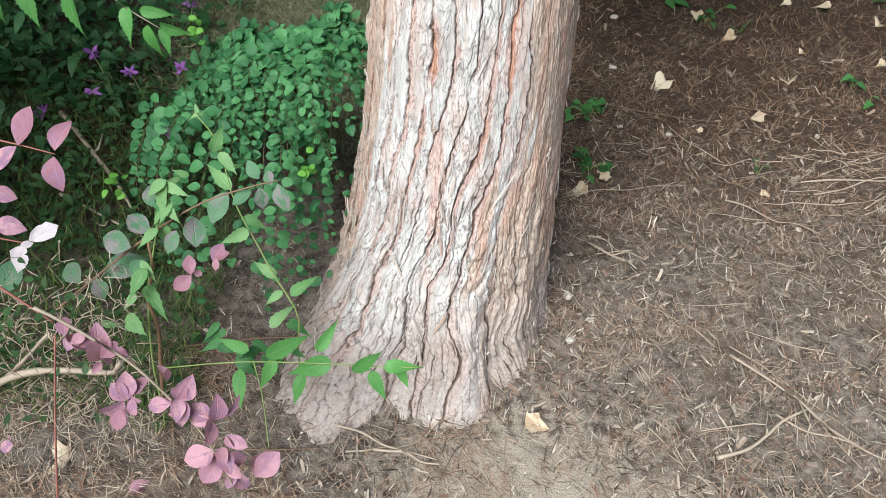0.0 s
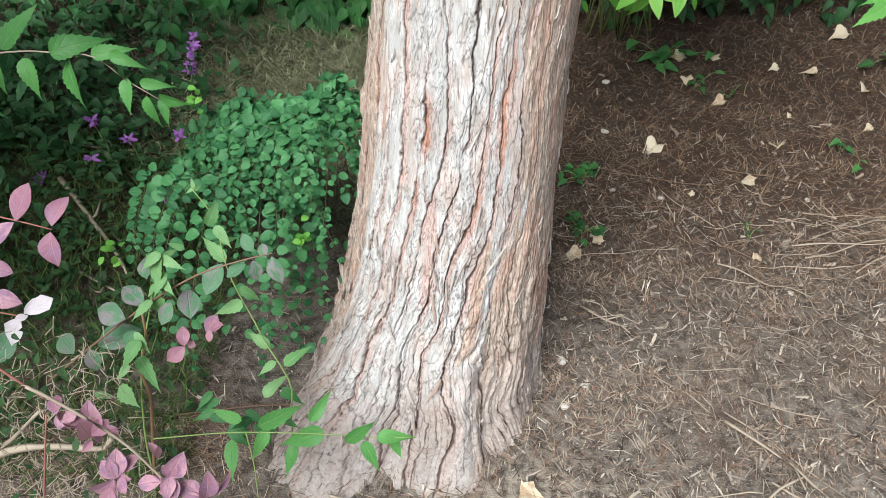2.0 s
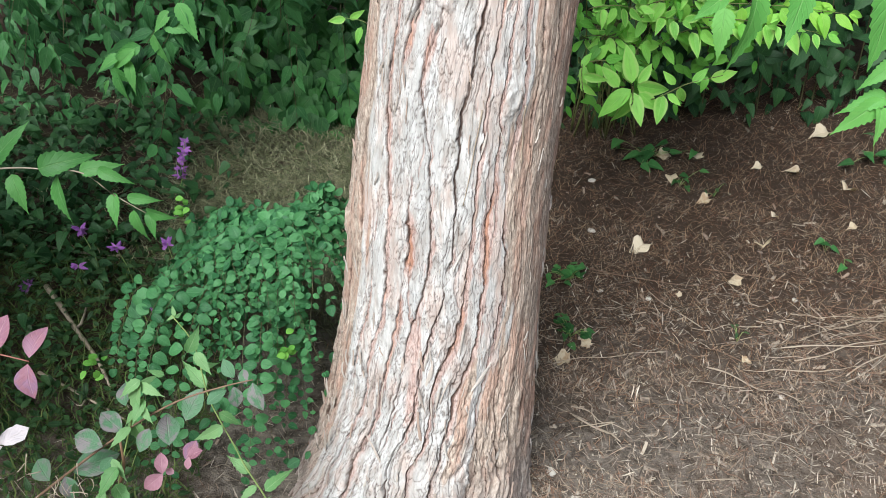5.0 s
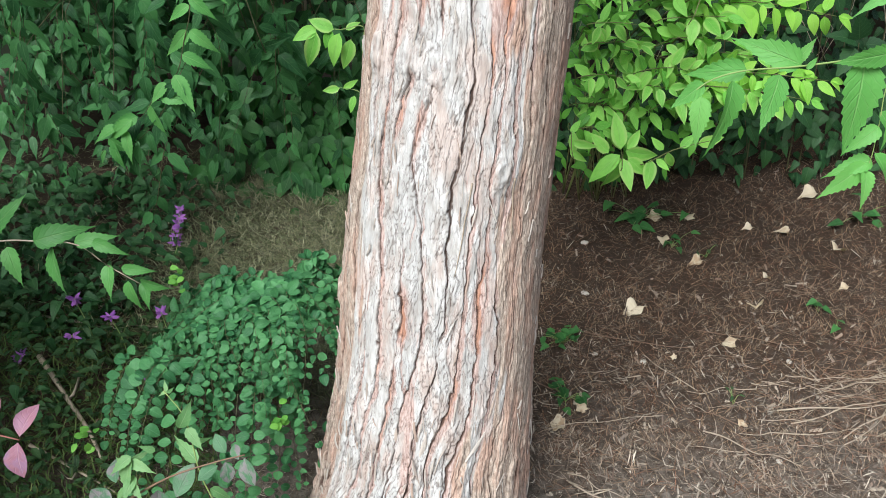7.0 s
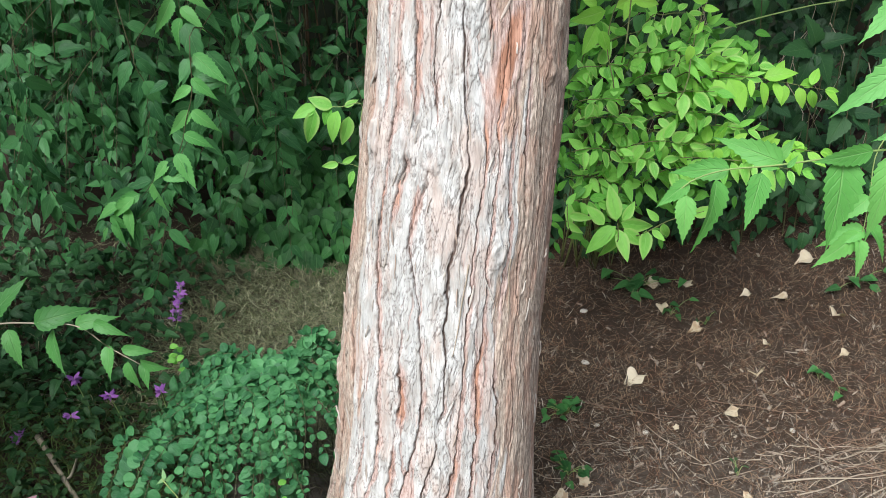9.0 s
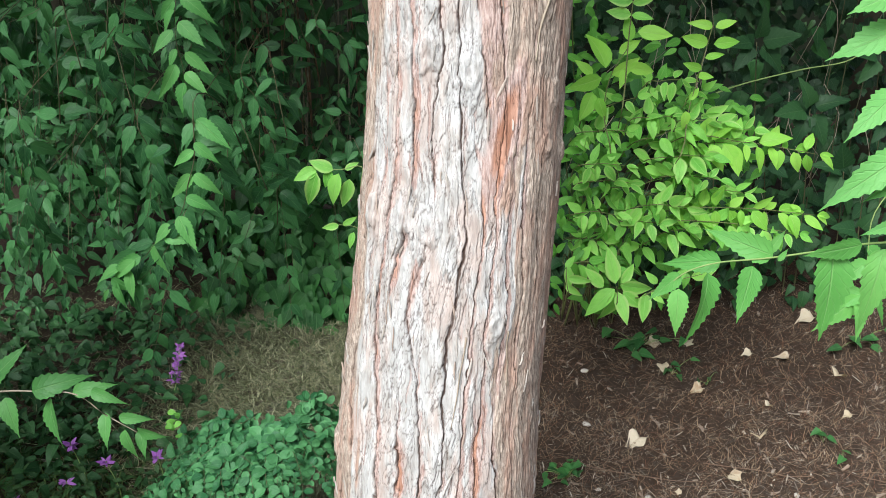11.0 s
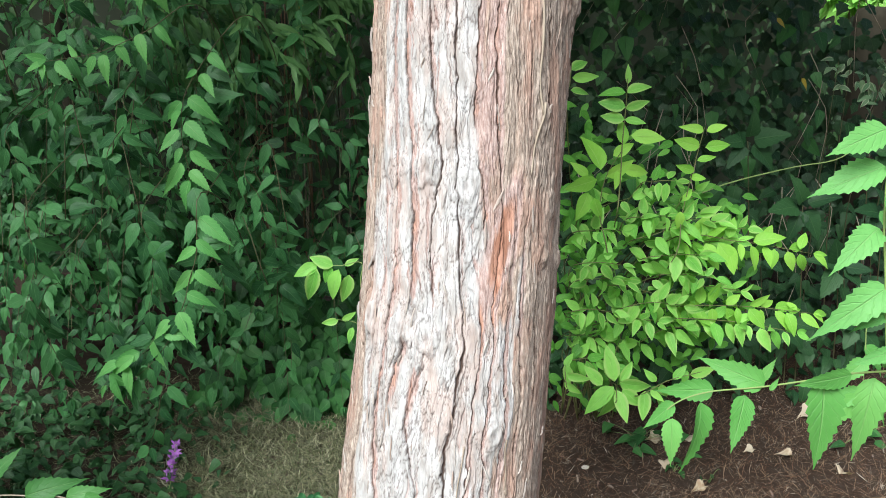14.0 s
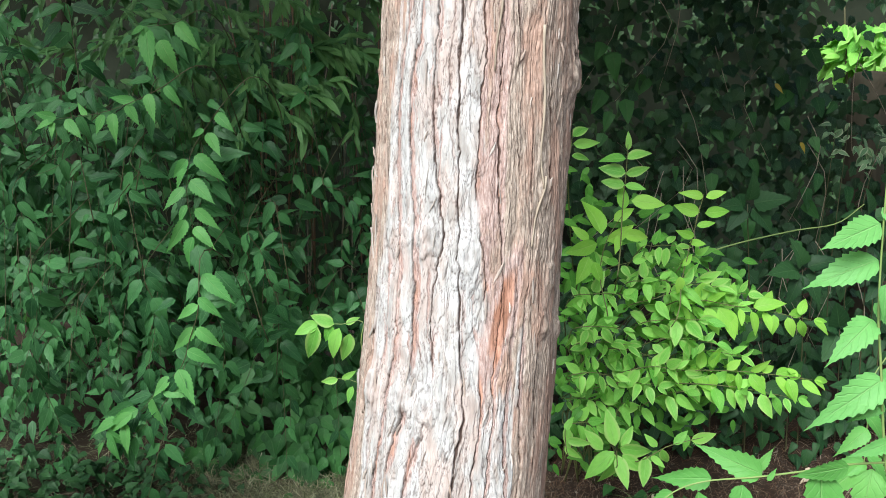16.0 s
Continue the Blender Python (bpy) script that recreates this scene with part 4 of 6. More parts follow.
def build_shoots():
    rnd = random.Random(14)
    plant = thing("pale_sapling", "upright young shoot with pale toothed leaves", "sapling", (-0.27, 1.02, gz(-0.27, 1.02)))
    twig = stem("stem", [Vector((-0.31, 1.12, gz(-0.31, 1.12) - 0.01)), Vector((-0.29, 1.06, 0.11)), *vectors([(-0.273, 1.020, 0.219), (-0.307, 1.020, 0.315), (-0.320, 1.020, 0.360), (-0.348, 1.020, 0.455), (-0.357, 1.020, 0.557), (-0.383, 1.020, 0.610)])], 0.0019, 0.0008, STEM_G, plant, 24)
    spread(plant, set_leaves(1.02, [(-0.365, 0.551, 59, 0.044), (-0.355, 0.549, -50, 0.042), (-0.352, 0.472, 133, 0.060), (-0.348, 0.455, 41, 0.035), (-0.333, 0.403, -145, 0.051), (-0.339, 0.421, -29, 0.041), (-0.301, 0.300, 142, 0.046), (-0.293, 0.272, -140, 0.038), (-0.279, 0.263, 44, 0.056), (-0.324, 0.184, 54, 0.057), (-0.379, 0.605, -159, 0.016), (-0.378, 0.606, 34, 0.012), (-0.379, 0.608, 107, 0.017), (-0.352, 0.514, 18, 0.027)], 37, rnd, twig, 0.2), PALE, 300, rnd)
    plant = thing("pale_sapling", "young shoot with a pale crumpled leaf tuft", "sapling", (-0.55, 1.0, gz(-0.55, 1.0)))
    twig = stem("stem", [Vector((-0.55, 1.0, gz(-0.55, 1.0) - 0.01)), *vectors([(-0.543, 1.000, 0.119), (-0.517, 1.000, 0.279), (-0.487, 1.000, 0.375), (-0.444, 1.000, 0.495)])], 0.0020, 0.0012, STEM_G, plant, 24)
    spread(plant, set_leaves(1.0, [(-0.444, 0.495, -27, 0.042), (-0.445, 0.499, -107, 0.065), (-0.442, 0.472, -104, 0.043), (-0.446, 0.495, 25, 0.033), (-0.443, 0.503, -141, 0.038), (-0.456, 0.474, 138, 0.026), (-0.447, 0.463, -53, 0.035), (-0.457, 0.451, -131, 0.035), (-0.469, 0.426, -72, 0.057), (-0.470, 0.420, -127, 0.045), (-0.409, 0.505, 162, 0.027)], 37, rnd, twig, 0.35), PALE, 300, rnd)
    spread(plant, set_leaves(0.99, [(-0.515, 0.302, -44, 0.065), (-0.557, 0.243, -30, 0.064), (-0.499, 0.348, -121, 0.054), (-0.508, 0.359, -58, 0.043), (-0.533, 0.287, -123, 0.032), (-0.606, 0.223, -16, 0.035)], 37, rnd, twig, 0.25), PALE, 300, rnd)
    plant = thing("trailing_vine", "trailing shoot with toothed green leaves across the root", "vine", K(-0.60, 1.15, 0.1))
    twig = stem("stem", vectors([(-0.521, 0.980, 0.122), (-0.402, 0.980, 0.138), (-0.312, 0.980, 0.141), (-0.202, 0.980, 0.137), (-0.122, 0.980, 0.131), (-0.063, 0.980, 0.132)]), 0.0013, 0.0008, STEM_G, plant, 24)
    spread(plant, set_leaves(0.98, [(-0.378, 0.130, -86, 0.071), (-0.315, 0.142, -118, 0.059), (-0.329, 0.159, 24, 0.085), (-0.358, 0.166, 160, 0.059), (-0.240, 0.160, 53, 0.062), (-0.216, 0.137, -161, 0.083), (-0.269, 0.103, -111, 0.059), (-0.176, 0.138, 32, 0.065), (-0.147, 0.124, -60, 0.059), (-0.122, 0.131, 9, 0.063), (-0.099, 0.125, -63, 0.046)], 37, rnd, twig, 0.16), SERR_LIT2, 300, rnd)
    drop = vectors([(-0.343, 0.950, 0.172), (-0.339, 0.950, 0.080), (-0.347, 0.950, -0.087)])
    stem("stem", [*drop, Vector((-0.345, 0.94, gz(-0.345, 0.94)))], 0.0013, 0.0009, STEM_G, plant)
    leaves = []
    for k in range(16):
        leaves.append((Vector((rnd.uniform(-0.46, -0.29), rnd.uniform(1.0, 1.14), rnd.uniform(0.06, 0.15))), Vector((rnd.gauss(0, 1), -0.5, rnd.gauss(-0.5, 0.3))), Vector((0, -0.7, 0.7)), rnd.uniform(0.035, 0.055)))
    spread(plant, leaves, SERR, 300, rnd)


def build_left_sprays():
    rnd = random.Random(15)
    shrub = thing("serrated_leaf_shrub", "drooping twig with saw-toothed green leaves", "shrub", K(-1.25, 1.9, 0.0), group="toothed shrubs")
    leaves = []
    stem("branch", [K(-1.60, 1.92, gz(-1.36, 1.63) / U), K(-1.52, 1.90, 0.35), K(-1.35, 1.85, 0.66), Vector((-1.02, 1.56, 0.609))], 0.007, 0.003, STEM_B, shrub, 18)
    twig = stem("branch", vectors([(-1.031, 1.560, 0.608), (-0.886, 1.560, 0.624), (-0.816, 1.560, 0.623), (-0.729, 1.560, 0.614), (-0.673, 1.560, 0.566), (-0.611, 1.560, 0.522)]), 0.0022, 0.0010, STEM_DRY, shrub, 24)
    leaves += set_leaves(1.56, [(-0.815, 0.624, 17, 0.110), (-0.871, 0.613, -70, 0.084), (-0.784, 0.606, -76, 0.107), (-0.735, 0.616, 11, 0.086), (-0.692, 0.623, -23, 0.073), (-0.673, 0.566, -88, 0.074), (-0.644, 0.560, -8, 0.069), (-0.633, 0.531, -83, 0.074), (-0.610, 0.529, -22, 0.075), (-0.608, 0.522, -79, 0.061), (-0.920, 0.627, 50, 0.118), (-0.935, 0.613, -81, 0.076)], 24, rnd, twig)
    spread(shrub, leaves, SERR_LIT2, 300, rnd)
    # unseen mass of leaves added at the left to shade the bank
    shade_mass = []
    for _ in range(1500):
        y = rnd.uniform(0.35, 2.4)
        x = -1.22 - 0.16 * max(0, y - 1.7) - abs(rnd.gauss(0.1, 0.35))
        shade_mass.append((K(x, y, rnd.uniform(0.25, 1.7)), Vector((rnd.gauss(0.3, 0.7), rnd.gauss(-0.2, 0.6), rnd.gauss(-0.7, 0.4))), Vector((rnd.gauss(0.3, 0.4), rnd.gauss(-0.5, 0.4), 0.7)), rnd.uniform(0.065, 0.095)))
    spread(shrub, shade_mass, SERR, 0, rnd)
    # unseen upright branches added under that mass
    for k in range(9):
        x, y = rnd.uniform(-2.2, -1.8), 0.5 + 0.24 * k
        stem("branch", [K(x, y, gz(x * U, y * U) / U - 0.02), K(x + 0.04, y, 0.9), K(x + rnd.gauss(0.05, 0.1), y - 0.1, 1.9)], 0.008, 0.003, STEM_B, shrub, 10)


# middle copy, coloured between the shaded and the lit toothed leaf
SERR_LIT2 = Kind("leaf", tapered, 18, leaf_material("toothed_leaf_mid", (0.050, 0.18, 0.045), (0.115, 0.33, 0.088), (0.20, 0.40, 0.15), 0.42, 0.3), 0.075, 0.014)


def build_right_sprays():
    rnd = random.Random(16)
    shrub = thing("serrated_leaf_shrub", "bright green saw-toothed leaves on a slender reaching shoot", "shrub", K(1.0, 0.75, -0.2), group="toothed shrubs")
    base = Vector((0.90, 0.72, gz(0.90, 0.72)))
    stem("branch", [base, Vector((0.82, 0.71, 0.5)), Vector((0.66, 0.70, 0.98)), Vector((0.495, 0.70, 1.161))], 0.006, 0.0016, STEM_G, shrub, 18)
    low = stem("stem", vectors([(0.495, 0.700, 1.161), (0.422, 0.700, 1.158), (0.396, 0.700, 1.154), (0.339, 0.700, 1.147), (0.295, 0.700, 1.144), (0.267, 0.700, 1.136), (0.249, 0.700, 1.122)]), 0.0012, 0.0006, STEM_G, shrub, 24)
    leaves = set_leaves(0.70, [(0.345, 1.148, 156, 0.058), (0.300, 1.143, -178, 0.049), (0.262, 1.133, -144, 0.037), (0.256, 1.125, -96, 0.042), (0.283, 1.137, -93, 0.063), (0.325, 1.141, -110, 0.052), (0.342, 1.148, 50, 0.028), (0.417, 1.161, -168, 0.050), (0.397, 1.152, -95, 0.078), (0.446, 1.152, -109, 0.073), (0.453, 1.162, 54, 0.035), (0.346, 1.146, 48, 0.015)], 14, rnd, low)
    spread(shrub, leaves, SERR_LIT, 300, rnd)
    stem("branch", [Vector((0.66, 0.70, 0.95)), Vector((0.56, 0.70, 1.03)), Vector((0.481, 0.70, 1.081))], 0.002, 0.0013, STEM_G, shrub)
    tall = stem("stem", vectors([(0.481, 0.700, 1.081), (0.458, 0.700, 1.149), (0.452, 0.700, 1.192), (0.446, 0.700, 1.255), (0.442, 0.700, 1.291), (0.441, 0.700, 1.336), (0.442, 0.700, 1.403), (0.445, 0.700, 1.476)]), 0.0014, 0.0008, STEM_G, shrub, 28)
    leaves = set_leaves(0.70, [(0.439, 1.379, -158, 0.059), (0.442, 1.346, -161, 0.067), (0.441, 1.291, -144, 0.060), (0.450, 1.238, -149, 0.074), (0.454, 1.213, -157, 0.033), (0.455, 1.181, -163, 0.039), (0.442, 1.306, -54, 0.037), (0.441, 1.393, -47, 0.040), (0.449, 1.245, -43, 0.037), (0.442, 1.326, -99, 0.030)], 14, rnd, tall)
    spread(shrub, leaves, SERR_MID, 300, rnd)
    # a hanging twig at the edge of the soil
    shrub = thing("serrated_leaf_shrub", "hanging twig with fresh green toothed leaves", "shrub", (1.42, 1.95, gz(1.42, 1.95)), group="toothed shrubs")
    stem("branch", [Vector((1.42, 1.95, gz(1.42, 1.95) - 0.02)), Vector((1.40, 1.95, 0.6)), Vector((1.30, 1.92, 1.0)), Vector((1.148, 1.9, 0.973))], 0.005, 0.002, STEM_B, shrub, 18)
    twig = stem("branch", vectors([(1.148, 1.900, 0.973), (1.085, 1.900, 0.870), (1.083, 1.900, 0.761), (1.080, 1.900, 0.669), (1.065, 1.900, 0.640)]), 0.0016, 0.0009, STEM_G, shrub, 18)
    spread(shrub, set_leaves(1.90, [(1.074, 0.662, -143, 0.137), (1.068, 0.648, -90, 0.086), (1.082, 0.691, -53, 0.103), (1.080, 0.733, -160, 0.040), (1.082, 0.789, -51, 0.086), (1.087, 0.669, -165, 0.107), (1.084, 0.754, -144, 0.093)], 24, rnd, twig), SERR_LIT, 300, rnd)


# ---- bright bush ----
def build_bright_bush():
    rnd = random.Random(17)
    shrub = thing("variegated_bush", "bushy shrub with bright yellow-green oval leaves", "shrub", K(0.72, 3.38, 0.22))
    root = K(0.72, 3.38, 0.22)
    front = [(0.66, 1.02, 1.01, 0.99, 9, 0.072), (0.65, 0.83, 1.02, 0.83, 9, 0.064), (0.63, 0.80, 0.98, 0.78, 9, 0.064), (0.54, 0.99, 0.72, 1.09, 6, 0.067), (0.57, 0.95, 0.74, 0.99, 6, 0.067), (0.60, 0.91, 0.76, 0.93, 6, 0.061), (0.39, 1.02, 0.52, 1.06, 6, 0.052), (0.39, 0.95, 0.51, 0.98, 6, 0.052), (0.40, 0.89, 0.54, 0.92, 6, 0.052), (0.39, 0.81, 0.50, 0.84, 6, 0.052), (0.47, 0.78, 0.62, 0.81, 6, 0.055), (0.53, 0.83, 0.68, 0.86, 6, 0.058)]
    behind = [(0.59, 0.72, 0.70, 0.79, 5, 0.061), (0.39, 0.73, 0.53, 0.73, 6, 0.052), (0.66, 0.97, 0.83, 1.02, 6, 0.061), (0.65, 1.04, 0.78, 1.07, 6, 0.061), (0.69, 1.07, 0.73, 1.15, 4, 0.052), (0.75, 1.00, 0.88, 1.04, 6, 0.061), (0.69, 0.86, 0.85, 0.88, 6, 0.058), (0.54, 1.05, 0.66, 1.09, 6, 0.052), (0.62, 0.85, 0.80, 0.82, 6, 0.061), (0.39, 0.67, 0.51, 0.68, 5, 0.058), (0.42, 1.06, 0.55, 1.14, 5, 0.058), (0.48, 0.88, 0.65, 0.87, 6, 0.052), (0.53, 0.68, 0.54, 0.76, 3, 0.072), (0.58, 1.14, 0.67, 1.18, 5, 0.052)]
    leaves, lime = [], []
    for k, (x0, z0, x1, z1, n, size) in enumerate(front + behind):
        y = 2.08 if k < len(front) else 2.16
        y += rnd.uniform(-0.03, 0.05)
        b = root + Vector((-0.12 + 0.06 * (k % 5), 0.05 * (k % 3), 0))
        a, e = Vector((x0, y + 0.05, z0)), Vector((x1, y - 0.03, z1))
        up = z1 - z0 > 0.10
        mid = b.lerp(a, 0.55) + Vector((0, 0.12, 0.10))
        twig = stem("stem", [b, mid, a, a.lerp(e, 0.5) + Vector((0, 0, 0.0 if up else 0.014)), e], 0.0026, 0.0008, STEM_BUSH, shrub, 20, 5)
        n = round(1.3 * n) if not up else n
        got = sprig(shrub, [a, a.lerp(e, 0.5) + Vector((0, 0, 0.0 if up else 0.014)), e], n, size, STEM_BUSH, ahead=0.5 if up else 0.42, out=0.8, hang=0.0 if up else 0.35, face=(-0.05, -0.86, 0.5), first=0.1, end=0.75, rnd=rnd, jitter=0.34 if k < 3 else 0.48, draw=False)
        (lime if k in (0, 1) else leaves).extend((*q, twig) for q in got)
    for kind, twig_pts, rows in (
            (LIME, [(0.488, 2.080, 0.967), (0.464, 2.080, 1.101), (0.477, 2.080, 1.195), (0.519, 2.080, 1.266)], [(0.465, 1.217, 102, 0.109), (0.457, 1.192, -162, 0.085), (0.437, 1.157, -113, 0.075), (0.449, 1.145, -78, 0.056), (0.509, 1.213, -101, 0.047), (0.540, 1.303, -8, 0.082), (0.525, 1.280, 98, 0.065), (0.520, 1.216, -4, 0.075), (0.480, 1.200, 25, 0.076), (0.434, 1.201, 141, 0.055), (0.498, 1.252, 30, 0.058)]),
            (LIME, [(0.657, 2.080, 0.976), (0.676, 2.080, 1.095), (0.697, 2.080, 1.193), (0.727, 2.080, 1.320)], [(0.727, 1.309, 165, 0.056), (0.733, 1.309, 16, 0.051), (0.720, 1.270, 164, 0.063), (0.728, 1.269, 5, 0.062), (0.710, 1.236, 11, 0.047), (0.701, 1.210, 166, 0.046), (0.694, 1.193, -4, 0.043), (0.675, 1.133, 44, 0.042), (0.668, 1.107, -94, 0.044)]),
            (OVAL, [(0.508, 2.080, 1.100), (0.519, 2.080, 1.287), (0.526, 2.080, 1.371), (0.530, 2.080, 1.446)], [(0.531, 1.431, 85, 0.048), (0.524, 1.410, 175, 0.064), (0.528, 1.409, 24, 0.068), (0.525, 1.374, 168, 0.068), (0.525, 1.371, 11, 0.062), (0.524, 1.343, -13, 0.052), (0.522, 1.343, 169, 0.059)]),
            (OVAL, [(0.376, 2.080, 1.389), (0.384, 2.080, 1.430), (0.389, 2.080, 1.485)], [(0.389, 1.468, 36, 0.052), (0.389, 1.449, -3, 0.063), (0.387, 1.419, -7, 0.046)]),
            (OVAL, [(0.512, 2.080, 0.590), (0.515, 2.080, 0.623), (0.512, 2.080, 0.642)], [(0.509, 0.633, -142, 0.104), (0.509, 0.626, -101, 0.096), (0.518, 0.623, -78, 0.088), (0.524, 0.642, -14, 0.088), (0.509, 0.652, 101, 0.096), (0.530, 0.625, -41, 0.069), (0.478, 0.637, 131, 0.069), (0.527, 0.648, 53, 0.061)]),
            (OVAL, [(0.561, 2.080, 0.605), (0.652, 2.080, 0.647), (0.743, 2.080, 0.670)], [(0.592, 0.620, -99, 0.077), (0.637, 0.638, -73, 0.051), (0.621, 0.648, 138, 0.045), (0.667, 0.650, 45, 0.052), (0.713, 0.661, 13, 0.066), (0.607, 0.620, -42, 0.045)]),
            (OVAL, [(0.385, 2.080, 0.627), (0.377, 2.080, 0.675), (0.377, 2.080, 0.699)], [(0.377, 0.691, 61, 0.043), (0.380, 0.672, -15, 0.060), (0.377, 0.646, -43, 0.050)])):
        twig_pts = vectors(twig_pts)
        twig = stem("stem", [root, root.lerp(twig_pts[0], 0.6) + Vector((0, 0.1, 0.05)), *twig_pts], 0.0026, 0.0009, STEM_BUSH, shrub, 20, 5)
        (lime if kind is LIME else leaves).extend(set_leaves(2.08, rows, 14, rnd, twig, 0.16))
    spread(shrub, leaves, OVAL, 600, rnd)
    spread(shrub, lime, LIME, 300, rnd)
    # fill leaves wear the darker leaf copy, as shade inside the bush
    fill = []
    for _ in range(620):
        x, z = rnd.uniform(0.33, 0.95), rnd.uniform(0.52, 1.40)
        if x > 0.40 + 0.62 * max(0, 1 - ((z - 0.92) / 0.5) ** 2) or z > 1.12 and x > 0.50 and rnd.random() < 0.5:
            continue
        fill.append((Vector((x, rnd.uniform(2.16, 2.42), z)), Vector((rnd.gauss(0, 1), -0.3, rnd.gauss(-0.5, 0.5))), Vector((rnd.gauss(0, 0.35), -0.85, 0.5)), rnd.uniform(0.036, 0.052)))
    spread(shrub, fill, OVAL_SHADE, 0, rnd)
    # the twig that shows past the trunk's other side
    shrub = thing("variegated_bush", "small bright green leafy twigs beside the trunk", "shrub", K(-0.22, 2.95, 0.25))
    twig = stem("stem", [K(-0.16, 2.95, 0.25), K(-0.16, 2.92, 0.7), *vectors([(-0.192, 2.420, 0.831), (-0.188, 2.420, 0.919), (-0.256, 2.420, 0.913), (-0.333, 2.420, 0.924)])], 0.0024, 0.001, STEM_G, shrub, 24)
    stem("stem", [K(-0.16, 2.92, 0.7), Vector((-0.20, 2.43, 0.72)), Vector((-0.27, 2.42, 0.745))], 0.0015, 0.0008, STEM_G, shrub)
    spread(shrub, set_leaves(2.42, [(-0.274, 0.913, 157, 0.074), (-0.325, 0.915, -156, 0.073), (-0.325, 0.906, -109, 0.105), (-0.257, 0.904, -111, 0.096), (-0.239, 0.912, 31, 0.044), (-0.227, 0.885, -103, 0.088), (-0.282, 0.913, -113, 0.056), (-0.266, 0.744, -172, 0.049), (-0.257, 0.740, 26, 0.048), (-0.224, 0.716, -110, 0.050)], 12, rnd, twig), OVAL, 300, rnd)


# oval leaf with shade put into its colour
OVAL_SHADE = Kind("leaf", ovate, 7, leaf_material("oval_leaf_shaded", (0.06, 0.23, 0.03), (0.15, 0.42, 0.065), (0.2, 0.36, 0.09)))


# ---- the shady shrubs behind ----
def build_back_left():
    rnd = random.Random(18)
    shrub = thing("serrated_leaf_shrub", "tall dark shrub with drooping sprays of pointed leaves", "shrub", K(-1.3, 3.4, 0.3), group="toothed shrubs")
    leaves, inner, twigs = [], [], bmesh.new()
    sprays = [(2.55, 12, [(-0.517, 2.550, 1.663), (-0.599, 2.550, 1.600), (-0.676, 2.550, 1.503), (-0.726, 2.550, 1.420), (-0.741, 2.550, 1.301), (-0.729, 2.550, 1.214), (-0.726, 2.550, 1.126)], [(-0.668, 1.494, -59, 0.094), (-0.734, 1.412, -133, 0.083), (-0.709, 1.423, -38, 0.123), (-0.733, 1.383, -131, 0.087), (-0.725, 1.349, -44, 0.114), (-0.746, 1.326, -130, 0.100), (-0.744, 1.271, -114, 0.069), (-0.749, 1.225, -113, 0.122), (-0.717, 1.259, -42, 0.109), (-0.723, 1.200, -43, 0.103), (-0.729, 1.169, -110, 0.105), (-0.717, 1.147, -90, 0.060), (-0.637, 1.551, -45, 0.085), (-0.676, 1.503, -156, 0.051)]),
              (2.3, 12, [(-0.629, 2.300, 1.152), (-0.647, 2.300, 0.990), (-0.674, 2.300, 0.908), (-0.706, 2.300, 0.817), (-0.773, 2.300, 0.755), (-0.829, 2.300, 0.688), (-0.910, 2.300, 0.638), (-0.964, 2.300, 0.576)], [(-0.665, 0.933, -128, 0.097), (-0.655, 0.933, -40, 0.098), (-0.684, 0.868, -25, 0.094), (-0.744, 0.789, -126, 0.078), (-0.713, 0.812, -63, 0.122), (-0.765, 0.750, -11, 0.096), (-0.800, 0.725, -76, 0.109), (-0.837, 0.692, -158, 0.097), (-0.851, 0.684, -146, 0.110), (-0.90, 0.66, -160, 0.09), (-0.93, 0.63, -40, 0.08), (-0.875, 0.651, -88, 0.100), (-0.919, 0.617, -80, 0.092), (-0.949, 0.590, -120, 0.047), (-0.644, 1.023, -42, 0.096), (-0.649, 0.999, -151, 0.085), (-0.634, 1.088, -42, 0.134)])]
    sprays += [(2.5, 12, [(-0.668, 2.500, 1.694), (-0.791, 2.500, 1.626), (-0.896, 2.500, 1.580), (-0.982, 2.500, 1.555), (-1.110, 2.500, 1.538)], [(-1.109, 1.543, 170, 0.080), (-1.119, 1.530, -167, 0.072), (-1.119, 1.530, -97, 0.057), (-1.082, 1.537, -49, 0.087), (-0.936, 1.554, -84, 0.094), (-0.966, 1.550, -121, 0.072), (-0.870, 1.588, 170, 0.093), (-0.826, 1.611, -75, 0.095), (-0.774, 1.633, -53, 0.083), (-0.896, 1.580, -58, 0.079), (-1.017, 1.548, 133, 0.062)]),
               (2.5, 7, [(-0.649, 2.500, 1.852), (-0.734, 2.500, 1.820), (-0.819, 2.500, 1.808)], [(-0.823, 1.804, -85, 0.149), (-0.779, 1.768, -66, 0.114), (-0.828, 1.808, -155, 0.056), (-0.734, 1.820, -52, 0.111), (-0.828, 1.811, -78, 0.059)])]
    for y, tilt, pts, rows in sprays:
        pts = vectors(pts)
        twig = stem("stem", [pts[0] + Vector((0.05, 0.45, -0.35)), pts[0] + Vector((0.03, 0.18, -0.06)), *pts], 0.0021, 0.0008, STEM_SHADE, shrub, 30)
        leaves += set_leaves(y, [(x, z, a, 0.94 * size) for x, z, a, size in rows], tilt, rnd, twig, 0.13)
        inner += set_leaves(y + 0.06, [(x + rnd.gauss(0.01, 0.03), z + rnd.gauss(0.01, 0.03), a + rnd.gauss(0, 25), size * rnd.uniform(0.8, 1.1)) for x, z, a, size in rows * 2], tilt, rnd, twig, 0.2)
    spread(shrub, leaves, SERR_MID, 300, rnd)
    # leaves behind each spray take the dark copy, shade by colour
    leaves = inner
